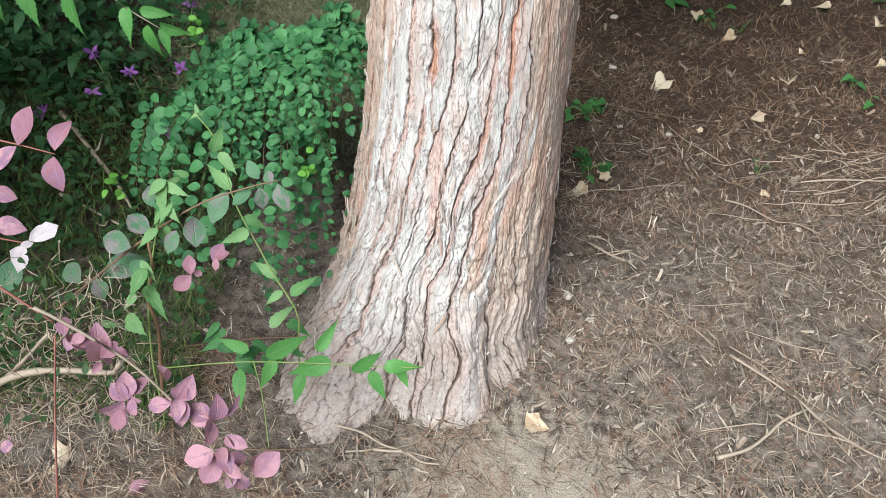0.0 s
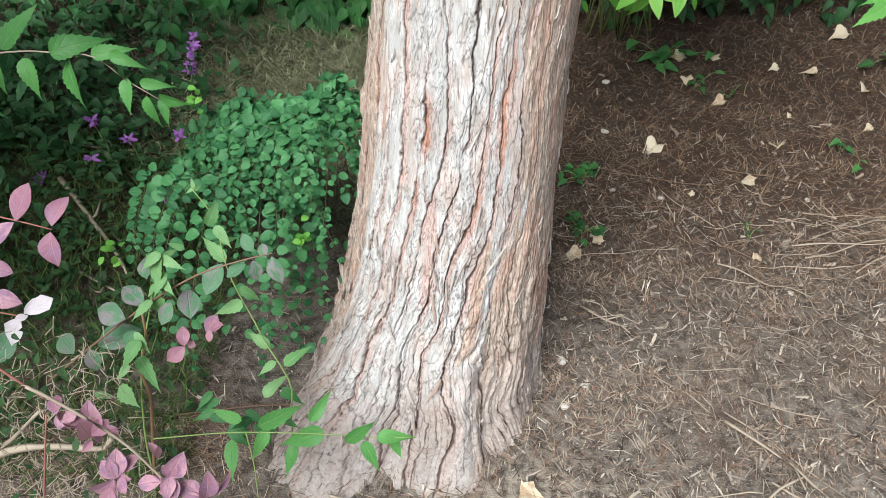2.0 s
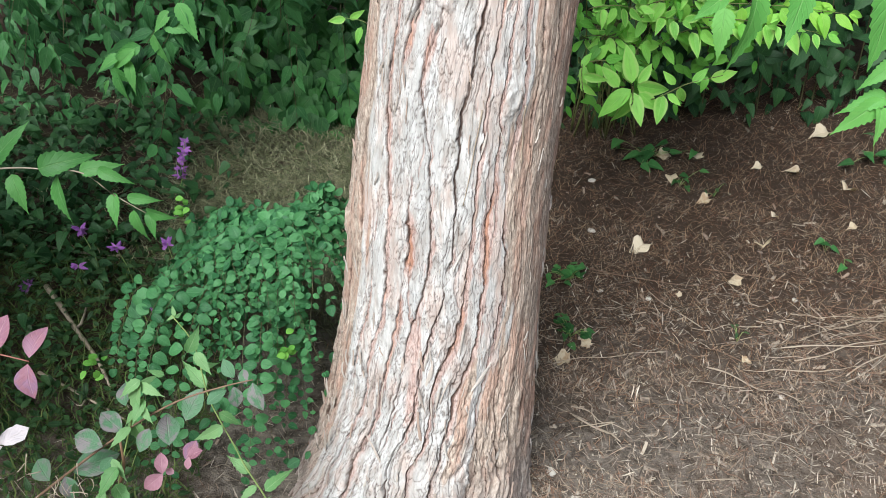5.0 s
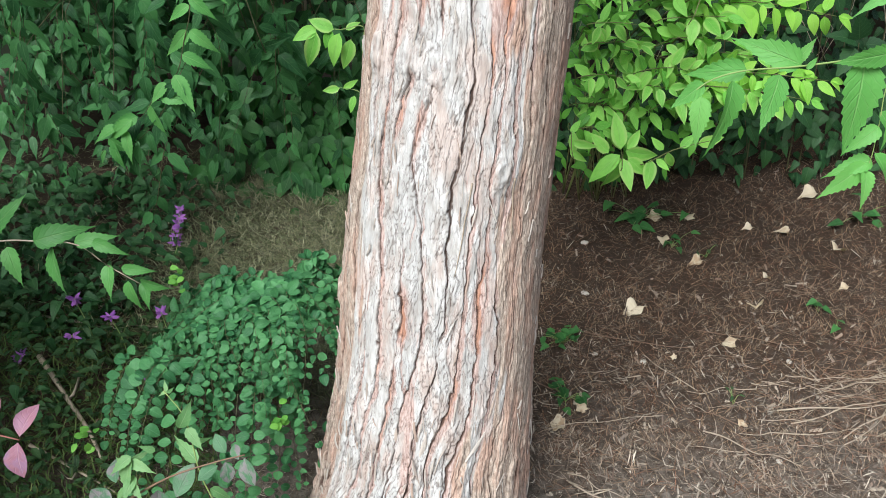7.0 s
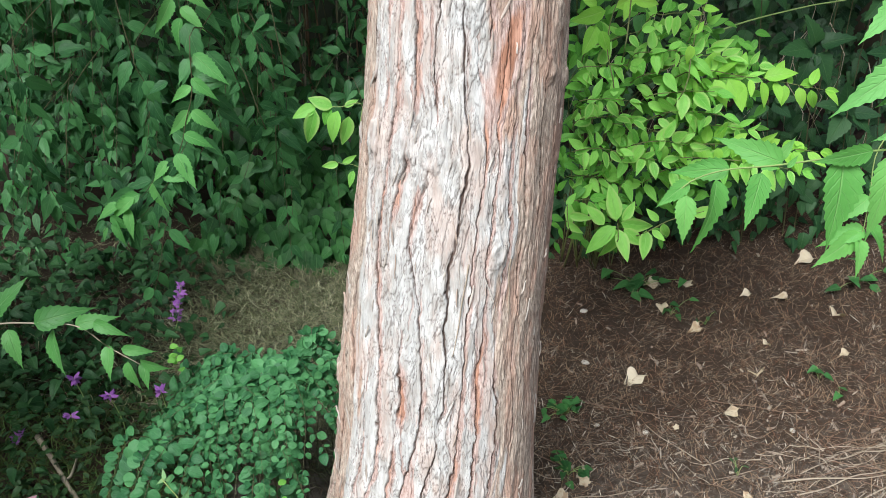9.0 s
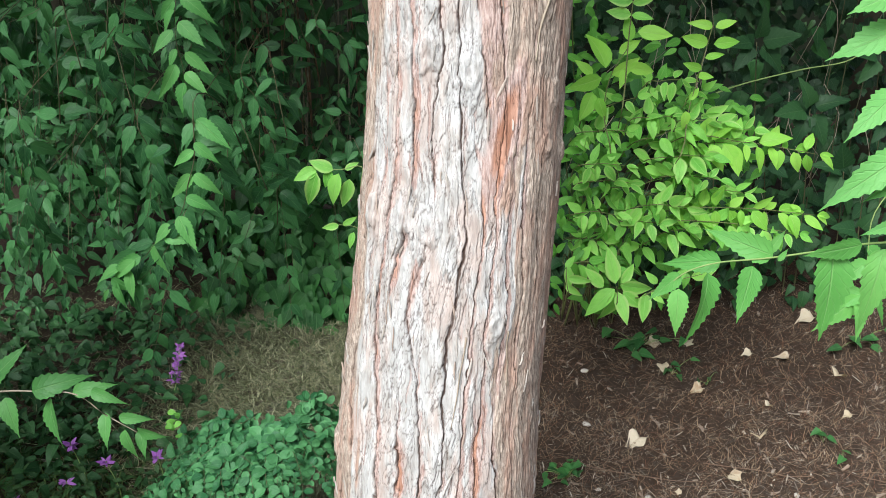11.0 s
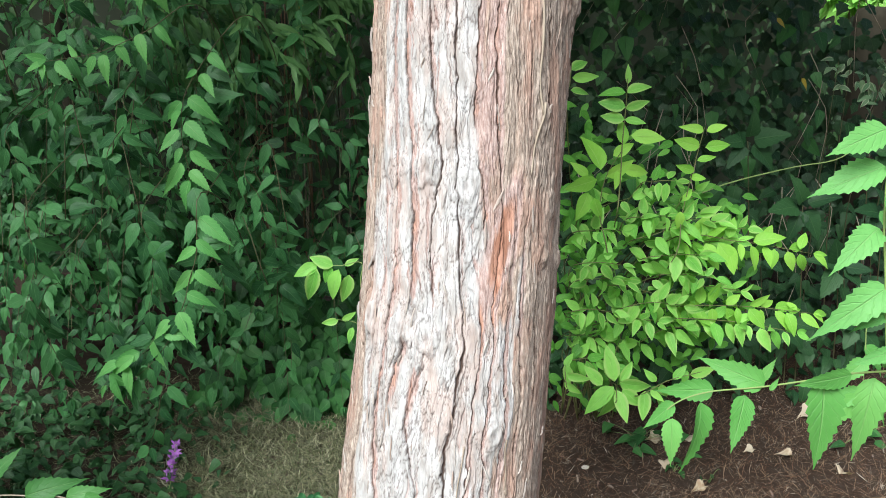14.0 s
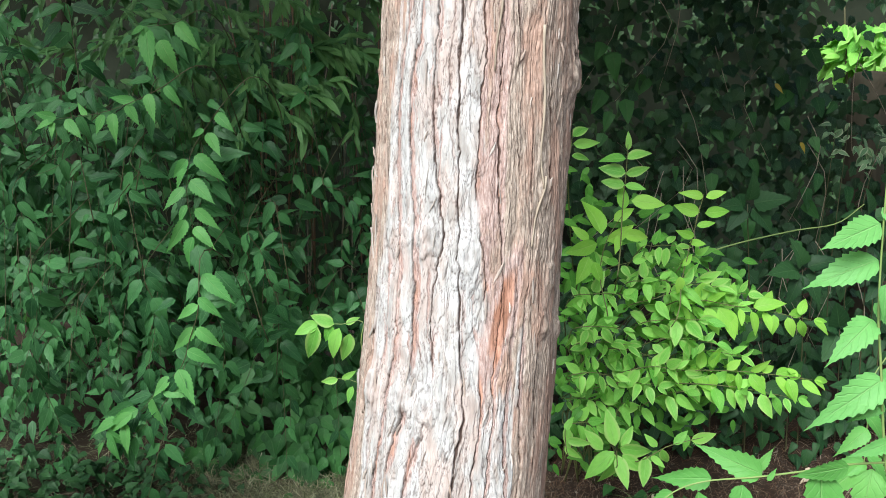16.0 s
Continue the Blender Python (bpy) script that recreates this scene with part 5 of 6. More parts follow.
    hanging = [(7, 0.088, [(-1.117, 2.300, 1.135), (-1.110, 2.300, 0.988), (-1.142, 2.300, 0.873), (-1.201, 2.300, 0.729)]),
               (7, 0.085, [(-0.829, 2.400, 1.097), (-0.805, 2.400, 0.977), (-0.821, 2.400, 0.856), (-0.852, 2.400, 0.750)]),
               (5, 0.085, [(-0.779, 2.350, 0.603), (-0.815, 2.350, 0.495), (-0.842, 2.350, 0.403), (-0.873, 2.350, 0.320)]),
               (4, 0.085, [(-0.886, 2.500, 1.442), (-0.862, 2.500, 1.358), (-0.826, 2.500, 1.264)]),
               (5, 0.090, [(-1.122, 2.600, 1.466), (-1.157, 2.600, 1.398), (-1.260, 2.600, 1.358)]),
               (6, 0.085, [(-1.071, 2.500, 0.966), (-1.038, 2.500, 0.875), (-1.011, 2.500, 0.727), (-0.973, 2.500, 0.670)])]
    hanging += [(5, 0.090, [(-0.565, 2.600, 1.205), (-0.528, 2.600, 1.115), (-0.507, 2.600, 1.032), (-0.476, 2.600, 0.948)]),
                (5, 0.100, [(-0.677, 2.450, 1.085), (-0.651, 2.450, 0.963), (-0.622, 2.450, 0.891), (-0.617, 2.450, 0.783)]),
                (6, 0.085, [(-1.180, 2.400, 0.849), (-1.147, 2.400, 0.706), (-1.122, 2.400, 0.633), (-1.101, 2.400, 0.522)]),
                (4, 0.085, [(-0.338, 2.700, 1.337), (-0.267, 2.700, 1.299), (-0.197, 2.700, 1.223)]),
                (4, 0.085, [(-0.907, 2.450, 1.311), (-0.942, 2.450, 1.229), (-0.943, 2.450, 1.144)]),
                (4, 0.085, [(-1.245, 2.500, 1.352), (-1.240, 2.500, 1.268), (-1.215, 2.500, 1.199)]),
                (7, 0.085, [(-0.698, 2.320, 0.820), (-0.758, 2.320, 0.718), (-0.815, 2.320, 0.650), (-0.898, 2.320, 0.581)])]
    for n, size, pts in hanging:
        pts = vectors(pts)
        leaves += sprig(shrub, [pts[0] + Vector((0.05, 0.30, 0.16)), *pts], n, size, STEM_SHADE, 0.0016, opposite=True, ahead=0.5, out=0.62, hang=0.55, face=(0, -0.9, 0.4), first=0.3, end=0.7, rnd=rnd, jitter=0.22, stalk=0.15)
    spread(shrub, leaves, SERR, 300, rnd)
    leaves = []
    for k in range(165):
        bx, by = rnd.uniform(-2.4, -0.15), rnd.uniform(3.1, 4.3)
        if bx > -0.45:
            by = rnd.uniform(3.7, 4.4)
        top = rnd.uniform(0.9, 2.3)
        ex, ey = bx + rnd.uniform(-0.4, 0.25), by - rnd.uniform(0.2, 0.75)
        ey = max(ey, 3.2)
        ez = max(0.30, top - rnd.uniform(0.15, 0.8))
        pts = [K(bx, by, 0.3), K(bx, by - 0.05, top * 0.7 + 0.1), K((bx + ex) / 2, (by + ey) / 2, top), K(ex, ey, ez)]
        leaves += sprig(shrub, pts[1:], 11, rnd.uniform(0.072, 0.118), STEM_G, 0.002, opposite=True, ahead=0.45, out=0.7, hang=0.65, face=(0, -0.8, 0.55), first=0.05, rnd=rnd, jitter=0.30, draw=False, both=twigs)
    for _ in range(900):
        x = rnd.uniform(-2.8, -0.1)
        leaves.append((K(x, rnd.uniform(3.8, 4.8) + (0.3 if x > -0.5 else 0), rnd.uniform(0.35, 2.5)), Vector((rnd.gauss(0, 0.7), rnd.gauss(-0.4, 0.4), rnd.gauss(-0.8, 0.5))), Vector((rnd.gauss(0, 0.4), -0.8, 0.55)), rnd.uniform(0.065, 0.10)))
    for _ in range(700):  # low growth along the foot of the shrub
        x, y = rnd.uniform(-2.4, -0.85), rnd.uniform(3.2, 4.1)
        leaves.append((K(x, y, gz(x * U, y * U) / U + rnd.uniform(0.02, 0.12 + 0.75 * max(0, y - 2.9))), Vector((rnd.gauss(0, 0.7), -0.4, rnd.gauss(-0.5, 0.3))), Vector((rnd.gauss(0, 0.35), -0.7, 0.7)), rnd.uniform(0.05, 0.09)))
    # a gap placed to fit the camera's view, where bare canes show
    leaves = [q for q in leaves if not (-0.80 < q[0].x < -0.26 and 0.92 < q[0].z < 1.50 and rnd.random() < 0.3)]
    # leaves thinned at spots fitted to the camera's view, so the depth shows dark
    view_hollows = [(-0.90, 1.27, 0.13, 0.14), (-0.31, 1.48, 0.25, 0.21), (-0.36, 1.05, 0.17, 0.21), (-1.23, 1.14, 0.17, 0.07), (-0.57, 1.34, 0.11, 0.15), (-1.05, 1.04, 0.11, 0.08), (-0.76, 1.55, 0.08, 0.06), (-1.21, 0.58, 0.13, 0.08)]
    leaves = [q for q in leaves if rnd.random() > 0.66 * max(smooth(1.2, 0.7, math.hypot((q[0].x - x) / w, (q[0].z - z) / h)) for x, z, w, h in view_hollows)]
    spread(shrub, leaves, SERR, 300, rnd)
    part("brushwood", twigs, STEM_SHADE, shrub, kind="stuff")
    low = thing("heart_leaf_groundcover", "low carpet of dark heart-shaped leaves", "ground cover", K(-0.6, 3.6, 0.35), kind="stuff")
    leaves = []
    for _ in range(620):
        x, y = rnd.uniform(-1.0, -0.05), rnd.uniform(3.3, 4.0)
        z = gz(x * U, y * U) / U + rnd.uniform(0.02, 0.14) + max(0, (y - 3.35)) * rnd.uniform(0.3, 1.1)
        leaves.append((K(x, y, z), Vector((rnd.gauss(0, 0.6), -0.35, -0.75)), Vector((rnd.gauss(0, 0.35), -0.75, 0.6)), rnd.uniform(0.06, 0.095)))
    spread(low, leaves, HEART, 200, rnd)
    # bare canes in the gap
    canes = thing("cane_clump", "clump of thin bare reddish-brown canes in shade", "canes", K(-0.5, 4.4, 0.3))
    for k in range(26):
        x = rnd.uniform(-0.85, -0.1)
        y = rnd.uniform(4.1, 4.6)
        stem("cane", [K(x, y, 0.3), K(x + rnd.gauss(0, 0.05), y, 1.2), K(x + rnd.gauss(0, 0.12), y - 0.1, 2.4)], 0.005, 0.003, STEM_CANE if k % 3 else STEM_DRY, canes, 8, 5)


def build_back_right():
    rnd = random.Random(19)
    ivy = thing("ivy_wall", "dense curtain of dark ivy over a shaded bank", "ivy", K(1.2, 3.9, 0.3))
    leaves, twigs = [], bmesh.new()
    for _ in range(5200):
        x, z = rnd.uniform(0.1, 3.4), rnd.uniform(0.2, 2.9)
        y = 3.75 + 0.35 * rnd.random() + 0.12 * math.sin(4 * x) + 0.10 * math.sin(5 * z + x) + max(0, x - 1.7) * 0.25
        if x > 1.85 and z > 2.0 and rnd.random() < 0.8:
            continue
        leaves.append((K(x, y, z), Vector((rnd.gauss(0, 0.5), -0.35, rnd.gauss(-0.8, 0.3))), Vector((rnd.gauss(0, 0.4), -0.85, 0.4)), rnd.uniform(0.035, 0.065)))
    for _ in range(60):
        x, z = rnd.uniform(0.3, 2.6), rnd.uniform(0.9, 2.6)
        p = K(x, 3.7 + rnd.uniform(-0.1, 0.1), z)
        tube(twigs, [p, p + Vector((rnd.gauss(0, 0.05), -0.03, -0.15)), p + Vector((rnd.gauss(0, 0.1), 0, -0.4))], 0.002, 0.001, 6, 4)
    spread(ivy, leaves, IVY, 300, rnd)
    part("brushwood", twigs, STEM_DRY, ivy, kind="stuff")
    lit = []
    for _ in range(46):
        lit.append((K(rnd.uniform(0.7, 2.3), 3.6 + rnd.uniform(-0.1, 0.1), rnd.uniform(1.2, 2.2)), Vector((rnd.gauss(0, 0.4), -0.3, -0.9)), Vector((rnd.gauss(0, 0.3), -0.85, 0.4)), rnd.uniform(0.06, 0.10)))
    spread(ivy, lit, HEART, 300, rnd)
    spread(ivy, [(K(x, 3.55, z), Vector((rnd.gauss(0, 0.3), -0.2, -1)), Vector((0, -0.9, 0.4)), 0.05) for x, z in ((1.5, 1.95), (1.62, 1.70), (0.55, 1.75), (-0.5, 2.05))], YELLOW, 300, rnd)
    # bramble with five-part leaves and an arching cane
    br = thing("bramble", "bramble with dark crinkled leaflets and an arching cane", "bramble", K(1.5, 3.4, 0.25))
    leaves = []
    for x, y, z, s in ((1.27, 3.2, 1.46, 0.13), (1.50, 3.2, 1.20, 0.13), (1.75, 3.2, 1.40, 0.10), (1.36, 3.25, 1.0, 0.10), (1.66, 3.2, 0.95, 0.11), (1.15, 3.3, 1.20, 0.10), (1.85, 3.25, 1.15, 0.10), (1.05, 3.25, 0.78, 0.09), (1.45, 3.2, 0.72, 0.10), (1.75, 3.2, 0.70, 0.10), (1.30, 3.3, 0.62, 0.09), (1.95, 3.2, 0.85, 0.10)):
        c = K(x, y, z)
        for k in range(5):
            a = math.radians(90 + 68 * (k - 2) + rnd.uniform(-12, 12)) + rnd.uniform(-0.2, 0.2)
            way = Vector((math.cos(a), -0.35, math.sin(a) * 0.8 - 0.15))
            leaves.append((c + way * 0.02, way, Vector((rnd.gauss(0, 0.2), -0.75, 0.6)), s * rnd.uniform(0.75, 1.0)))
        stem("cane", [K(x + 0.1, y + 0.2, 0.3), K(x + 0.08, y + 0.15, z * 0.6 + 0.1), c], 0.003, 0.0015, STEM_SHADE, br, 9, 5)
    spread(br, leaves, BRAMBLE, 300, rnd)
    stem("cane", [K(0.95, 3.25, 1.18), K(1.168, 3.2, 1.286), K(1.43, 3.17, 1.354), K(1.60, 3.15, 1.385), K(1.70, 3.14, 1.46)], 0.0030, 0.0018, STEM_G, br, 20)
    low = []
    for _ in range(760):
        x = rnd.uniform(0.35, 2.6)
        y = rnd.uniform(3.4 - 0.2 * min(1, max(0, x - 0.9)), 3.85)
        low.append((K(x, y, gz(x * U, y * U) / U + rnd.uniform(0.02, max(0.1, 0.30 + (y - 3.4) * 0.9))), Vector((rnd.gauss(0, 0.7), -0.4, rnd.gauss(-0.6, 0.3))), Vector((rnd.gauss(0, 0.3), -0.7, 0.7)), rnd.uniform(0.04, 0.085)))
    g = thing("ivy_groundcover", "low dark leaves along the edge of the bare soil", "ground cover", K(1.4, 3.4, 0.3), kind="stuff")
    spread(g, low, BRAMBLE, 100, rnd)
    pale = thing("variegated_ivy", "trailing ivy with pale cream-edged leaves", "ivy", (1.5, 3.05, gz(1.5, 3.05)))
    for k in range(5):
        x = 1.46 + 0.10 * k
        stem("stem", [Vector((x, 3.1, gz(x, 3.1) - 0.02)), Vector((x + rnd.gauss(0, 0.04), 3.06, 0.9)), Vector((x + rnd.gauss(0, 0.05), 3.0, 1.5))], 0.0026, 0.0012, STEM_SHADE, pale, 12, 5)
    spread(pale, [(Vector((rnd.uniform(1.47, 1.92), 3.0 + rnd.gauss(0, 0.05), rnd.gauss(1.44, 0.04))), Vector((rnd.gauss(0, 0.8), -0.3, rnd.gauss(-0.4, 0.5))), Vector((rnd.gauss(0, 0.4), -0.7, 0.7)), rnd.uniform(0.03, 0.055)) for _ in range(90)], CREAM, 300, rnd)
    # sunlit foliage beyond a gap
    far = thing("far_shrub", "bright yellow-green foliage beyond the shade", "shrub", K(3.1, 6.4, 0.4))
    leaves = []
    for _ in range(260):
        leaves.append((K(rnd.uniform(3.14, 3.68), rnd.uniform(6.3, 6.8), rnd.uniform(2.25, 2.6)), Vector((rnd.gauss(0, 0.8), -0.3, rnd.gauss(-0.5, 0.5))), Vector((rnd.gauss(0, 0.4), -0.7, 0.7)), rnd.uniform(0.08, 0.16)))
    spread(far, leaves, OVAL, 100, rnd)
    stem("branch", [K(3.35, 6.5, 0.3), K(3.3, 6.5, 1.5), K(3.2, 6.5, 2.8)], 0.016, 0.006, STEM_SHADE, far)


def build_hedge():
    """Dark hedge closing the garden behind the shrubs: its own leaves, and a near-black sheet painted as shade."""
    rnd = random.Random(20)
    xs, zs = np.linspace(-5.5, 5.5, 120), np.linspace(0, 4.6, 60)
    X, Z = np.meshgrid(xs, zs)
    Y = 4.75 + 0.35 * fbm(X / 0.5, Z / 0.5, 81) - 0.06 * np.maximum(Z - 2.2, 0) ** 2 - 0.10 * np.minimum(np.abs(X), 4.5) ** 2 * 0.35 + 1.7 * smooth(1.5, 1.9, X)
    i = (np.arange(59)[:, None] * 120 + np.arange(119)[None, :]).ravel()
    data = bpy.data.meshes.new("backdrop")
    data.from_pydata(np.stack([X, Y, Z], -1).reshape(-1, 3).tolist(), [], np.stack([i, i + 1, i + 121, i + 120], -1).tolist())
    data.materials.append(HEDGE_SHADE)
    tagged(new("backdrop", shade(data)), "near-black sheet painted as the shade behind the garden", "hedge", kind="structure")
    hedge = thing("hedge", "tall dark hedge closing the garden", "hedge", (0, 4.3, 0.3), kind="stuff")
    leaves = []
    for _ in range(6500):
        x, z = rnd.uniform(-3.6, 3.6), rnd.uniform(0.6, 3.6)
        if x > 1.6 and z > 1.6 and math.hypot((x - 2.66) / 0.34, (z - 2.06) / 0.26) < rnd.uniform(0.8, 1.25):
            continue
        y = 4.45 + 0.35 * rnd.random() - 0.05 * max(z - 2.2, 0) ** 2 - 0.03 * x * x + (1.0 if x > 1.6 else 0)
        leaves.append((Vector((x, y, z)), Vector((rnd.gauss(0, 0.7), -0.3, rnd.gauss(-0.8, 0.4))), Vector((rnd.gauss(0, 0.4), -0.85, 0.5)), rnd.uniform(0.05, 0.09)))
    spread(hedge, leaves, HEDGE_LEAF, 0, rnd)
    wisps = []  # narrow-leaved sprays high up
    for _ in range(150):
        c = Vector((rnd.uniform(-2.9, 0.3), rnd.uniform(3.5, 3.9), rnd.uniform(1.85, 2.7)))
        d = Vector((rnd.gauss(0, 1), -0.3, rnd.gauss(-0.3, 0.4))).normalized()
        for k in range(7):
            wisps.append((c + d * 0.03 * k, d + Vector((rnd.gauss(0, 0.5), -0.2, rnd.gauss(-0.5, 0.4))), Vector((rnd.gauss(0, 0.4), -0.8, 0.6)), rnd.uniform(0.07, 0.13)))
    for _ in range(80):
        c = Vector((rnd.uniform(-1.15, -0.25), rnd.uniform(2.8, 3.3), rnd.uniform(1.58, 2.05)))
        d = Vector((rnd.gauss(0.4, 0.7), -0.3, rnd.gauss(-0.3, 0.3))).normalized()
        for k in range(8):
            wisps.append((c + d * 0.025 * k, d + Vector((rnd.gauss(0, 0.5), -0.2, rnd.gauss(-0.5, 0.4))), Vector((rnd.gauss(0, 0.4), -0.8, 0.6)), rnd.uniform(0.05, 0.10)))
    spread(hedge, wisps, WISP, 0, rnd, "narrow_foliage")
    x, y = -1.78, 4.1
    post = thing("background_tree", "brown bare tree trunk in the shade behind", "tree", (x, y, 0.3))
    bm = bmesh.new()
    tube(bm, [Vector((x, y, 0.2)), Vector((x + 0.02, y, 1.2)), Vector((x - 0.02, y, 2.4)), Vector((x, y + 0.1, 3.6))], 0.065, 0.049, 24, 12, 0.06, rnd)
    part("trunk", bm, WOOD, post)
    x, y = 2.22, 4.2
    post = thing("tree_stump", "brown broken tree stump in the shade behind", "stump", (x, y, 0.3))
    bm = bmesh.new()
    tube(bm, [Vector((x + 0.02, y, 0.2)), Vector((x, y, 1.0)), Vector((x + 0.01, y, 1.6)), Vector((x + 0.03, y + 0.02, 1.78))], 0.115, 0.085, 24, 14, 0.08, rnd)
    part("trunk", bm, WOOD, post)


WISP = Kind("leaf", narrow, 6, leaf_material("narrow_leaf", (0.045, 0.14, 0.04), (0.14, 0.31, 0.10), (0.18, 0.32, 0.14)))
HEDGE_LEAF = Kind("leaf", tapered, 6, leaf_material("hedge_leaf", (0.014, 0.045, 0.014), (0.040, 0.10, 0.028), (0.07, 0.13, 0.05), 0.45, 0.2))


# ---- flowers ----
def build_flowers():
    rnd = random.Random(21)
    petal = Kind("petal", narrow, 4, PETAL, shapes=2)
    spots = [((-0.865, 2.64, 0.50), (-0.95, 2.66, 0.10), 6), ((-0.931, 2.1, 0.376), (-0.93, 2.16, 0.06), 1), ((-0.78, 2.1, 0.388), (-0.80, 2.16, 0.06), 1), ((-1.055, 2.1, 0.314), (-1.06, 2.16, 0.05), 1), ((-1.22, 2.1, 0.247), (-1.23, 2.14, 0.05), 1), ((-1.058, 2.1, 0.10), (-1.05, 2.12, 0.02), 1), ((-0.861, 2.1, 0.18), (-0.86, 2.13, 0.0), 1), ((-1.024, 2.1, 0.435), (-1.02, 2.16, 0.06), 1)]
    for top, foot, n in spots:
        f = thing("purple_flower", "purple wild flower spike on a thin stalk" if n > 1 else "single purple ragged wild flower head on a thin stalk", "flower", K(*foot), group="purple wild flowers")
        a, b = K(*foot), K(*top)
        b = Vector((b.x, b.y, b.z))
        a.z = gz(a.x, a.y)
        stem("stem", [a, a.lerp(b, 0.5) + Vector((0.01, 0, 0)), b], 0.0015, 0.001, STEM_G, f)
        for k in range(n):
            c = b.lerp(a, 0.095 * k * (1 if n > 1 else 0))
            bud = bmesh.new()
            bmesh.ops.create_icosphere(bud, subdivisions=1, radius=0.0035)
            calyx = part("calyx", bud, STEM_G, f, m=Matrix.Translation(c))
            for j in range(13 if n > 1 else 16):
                way = Vector((rnd.gauss(0, 1), rnd.gauss(-0.2, 0.8), rnd.gauss(0.3, 0.7))).normalized()
                big = rnd.uniform(0.015, 0.024) if n > 1 else rnd.uniform(0.015, 0.025)
                part("petal", rnd.choice(petal.meshes), None, calyx, m=leaf_pose(c, way, Vector((0.2, -0.7, 0.6)), big, 1.3))
        leaves = [(a.lerp(b, rnd.uniform(0.1, 0.8)), Vector((rnd.gauss(0, 1), -0.4, rnd.gauss(0, 0.4))), Vector((0, -0.5, 0.9)), 0.03) for _ in range(7)]
        spread(f, leaves, WEED, 300, rnd)


# ---- what lies on the ground ----
def strewn(name, label, mat, count, area, size, width, seed, lift=0.004, bend=0.25, keep=None, thick=0.0, slope=0.18, kind_word="litter", skew=1.0):
    """Many small straws or chips, joined."""
    rs = np.random.RandomState(seed)
    x0, x1, y0, y1 = area
    n = count
    x, y = rs.uniform(x0, x1, n), rs.uniform(y0, y1, n)
    if keep is not None:
        ok = keep(x, y, rs)
        x, y = x[ok], y[ok]
        n = len(x)
    a = rs.uniform(0, 2 * math.pi, n)
    L = (size[0] + (size[1] - size[0]) * rs.rand(n) ** skew) * 0.5
    W = (width[0] + (width[1] - width[0]) * rs.rand(n) ** skew) * 0.5
    d = np.stack([np.cos(a), np.sin(a)], -1)
    q = np.stack([-d[:, 1], d[:, 0]], -1)
    tilt = rs.normal(0, slope, n)
    curve = rs.normal(0, bend, n) * L
    up = rs.uniform(0.0, 1.0, n) ** 2 * lift + 0.001
    rows = []
    for s in (-1.0, 0.0, 1.0):
        px, py = x + d[:, 0] * L * s + q[:, 0] * curve * (1 - s * s), y + d[:, 1] * L * s + q[:, 1] * curve * (1 - s * s)
        pz = ground_z(px, py) + up + tilt * L * s * 0.5 + np.abs(tilt) * L * 0.4
        taper = 1.0 if s == 0 or thick else 0.45
        for sgn in (-1, 1):
            rows.append(np.stack([px + q[:, 0] * W * taper * sgn, py + q[:, 1] * W * taper * sgn, pz + thick], -1))
    if thick:
        for s in (-1.0, 1.0):
            px, py = x + d[:, 0] * L * s, y + d[:, 1] * L * s
            for sgn in (-1, 1):
                rows.append(np.stack([px + q[:, 0] * W * sgn, py + q[:, 1] * W * sgn, ground_z(px, py) + up - 0.002], -1))
    k = len(rows)
    V = np.stack(rows, 1).reshape(-1, 3)
    unit = [(0, 1, 3, 2), (2, 3, 5, 4)]
    if thick:
        unit += [(0, 2, 4, 8, 6), (1, 7, 9, 5, 3), (0, 6, 7, 1), (4, 5, 9, 8)]
    F = [tuple(base + i for i in f) for base in range(0, n * k, k) for f in unit]
    data = bpy.data.meshes.new(name)
    data.from_pydata(V.tolist(), [], F)
    data.materials.append(mat)
    return tagged(new(name, data), label, kind_word, kind="stuff")


def off_trunk(x, y, rs):
    return np.hypot(x + 0.03, y - 1.398) > 0.22


def mulched(x, y, rs):
    bare = np.exp(-(((x - 0.14) / 0.22) ** 2 + ((y - 0.82) / 0.24) ** 2))
    return right_side(x, y, rs) & (rs.rand(len(x)) < (1 - 0.82 * smooth(1.5, 2.2, y)) * (1 - 0.9 * bare) * (0.45 + 0.55 * smooth(0.40, 0.56, fbm(x / 0.11, y / 0.09, 78))))


def strawed(x, y, rs):
    bare = np.exp(-(((x - 0.14) / 0.22) ** 2 + ((y - 0.82) / 0.24) ** 2))
    return right_side(x, y, rs) & (rs.rand(len(x)) < (1 - 0.9 * bare) * (1 - 0.45 * smooth(1.9, 2.6, y))) & (rs.rand(len(x)) < 0.14 + 0.86 * smooth(0.47, 0.60, fbm(x / 0.16, y / 0.13, 77)))


def needled(x, y, rs):
    return right_side(x, y, rs) & (rs.rand(len(x)) < 0.02 + 0.98 * smooth(1.35, 2.1, y))


def right_side(x, y, rs):
    return off_trunk(x, y, rs) & (rs.rand(len(x)) < 0.25 + 0.75 * smooth(-0.35, 0.15, x))


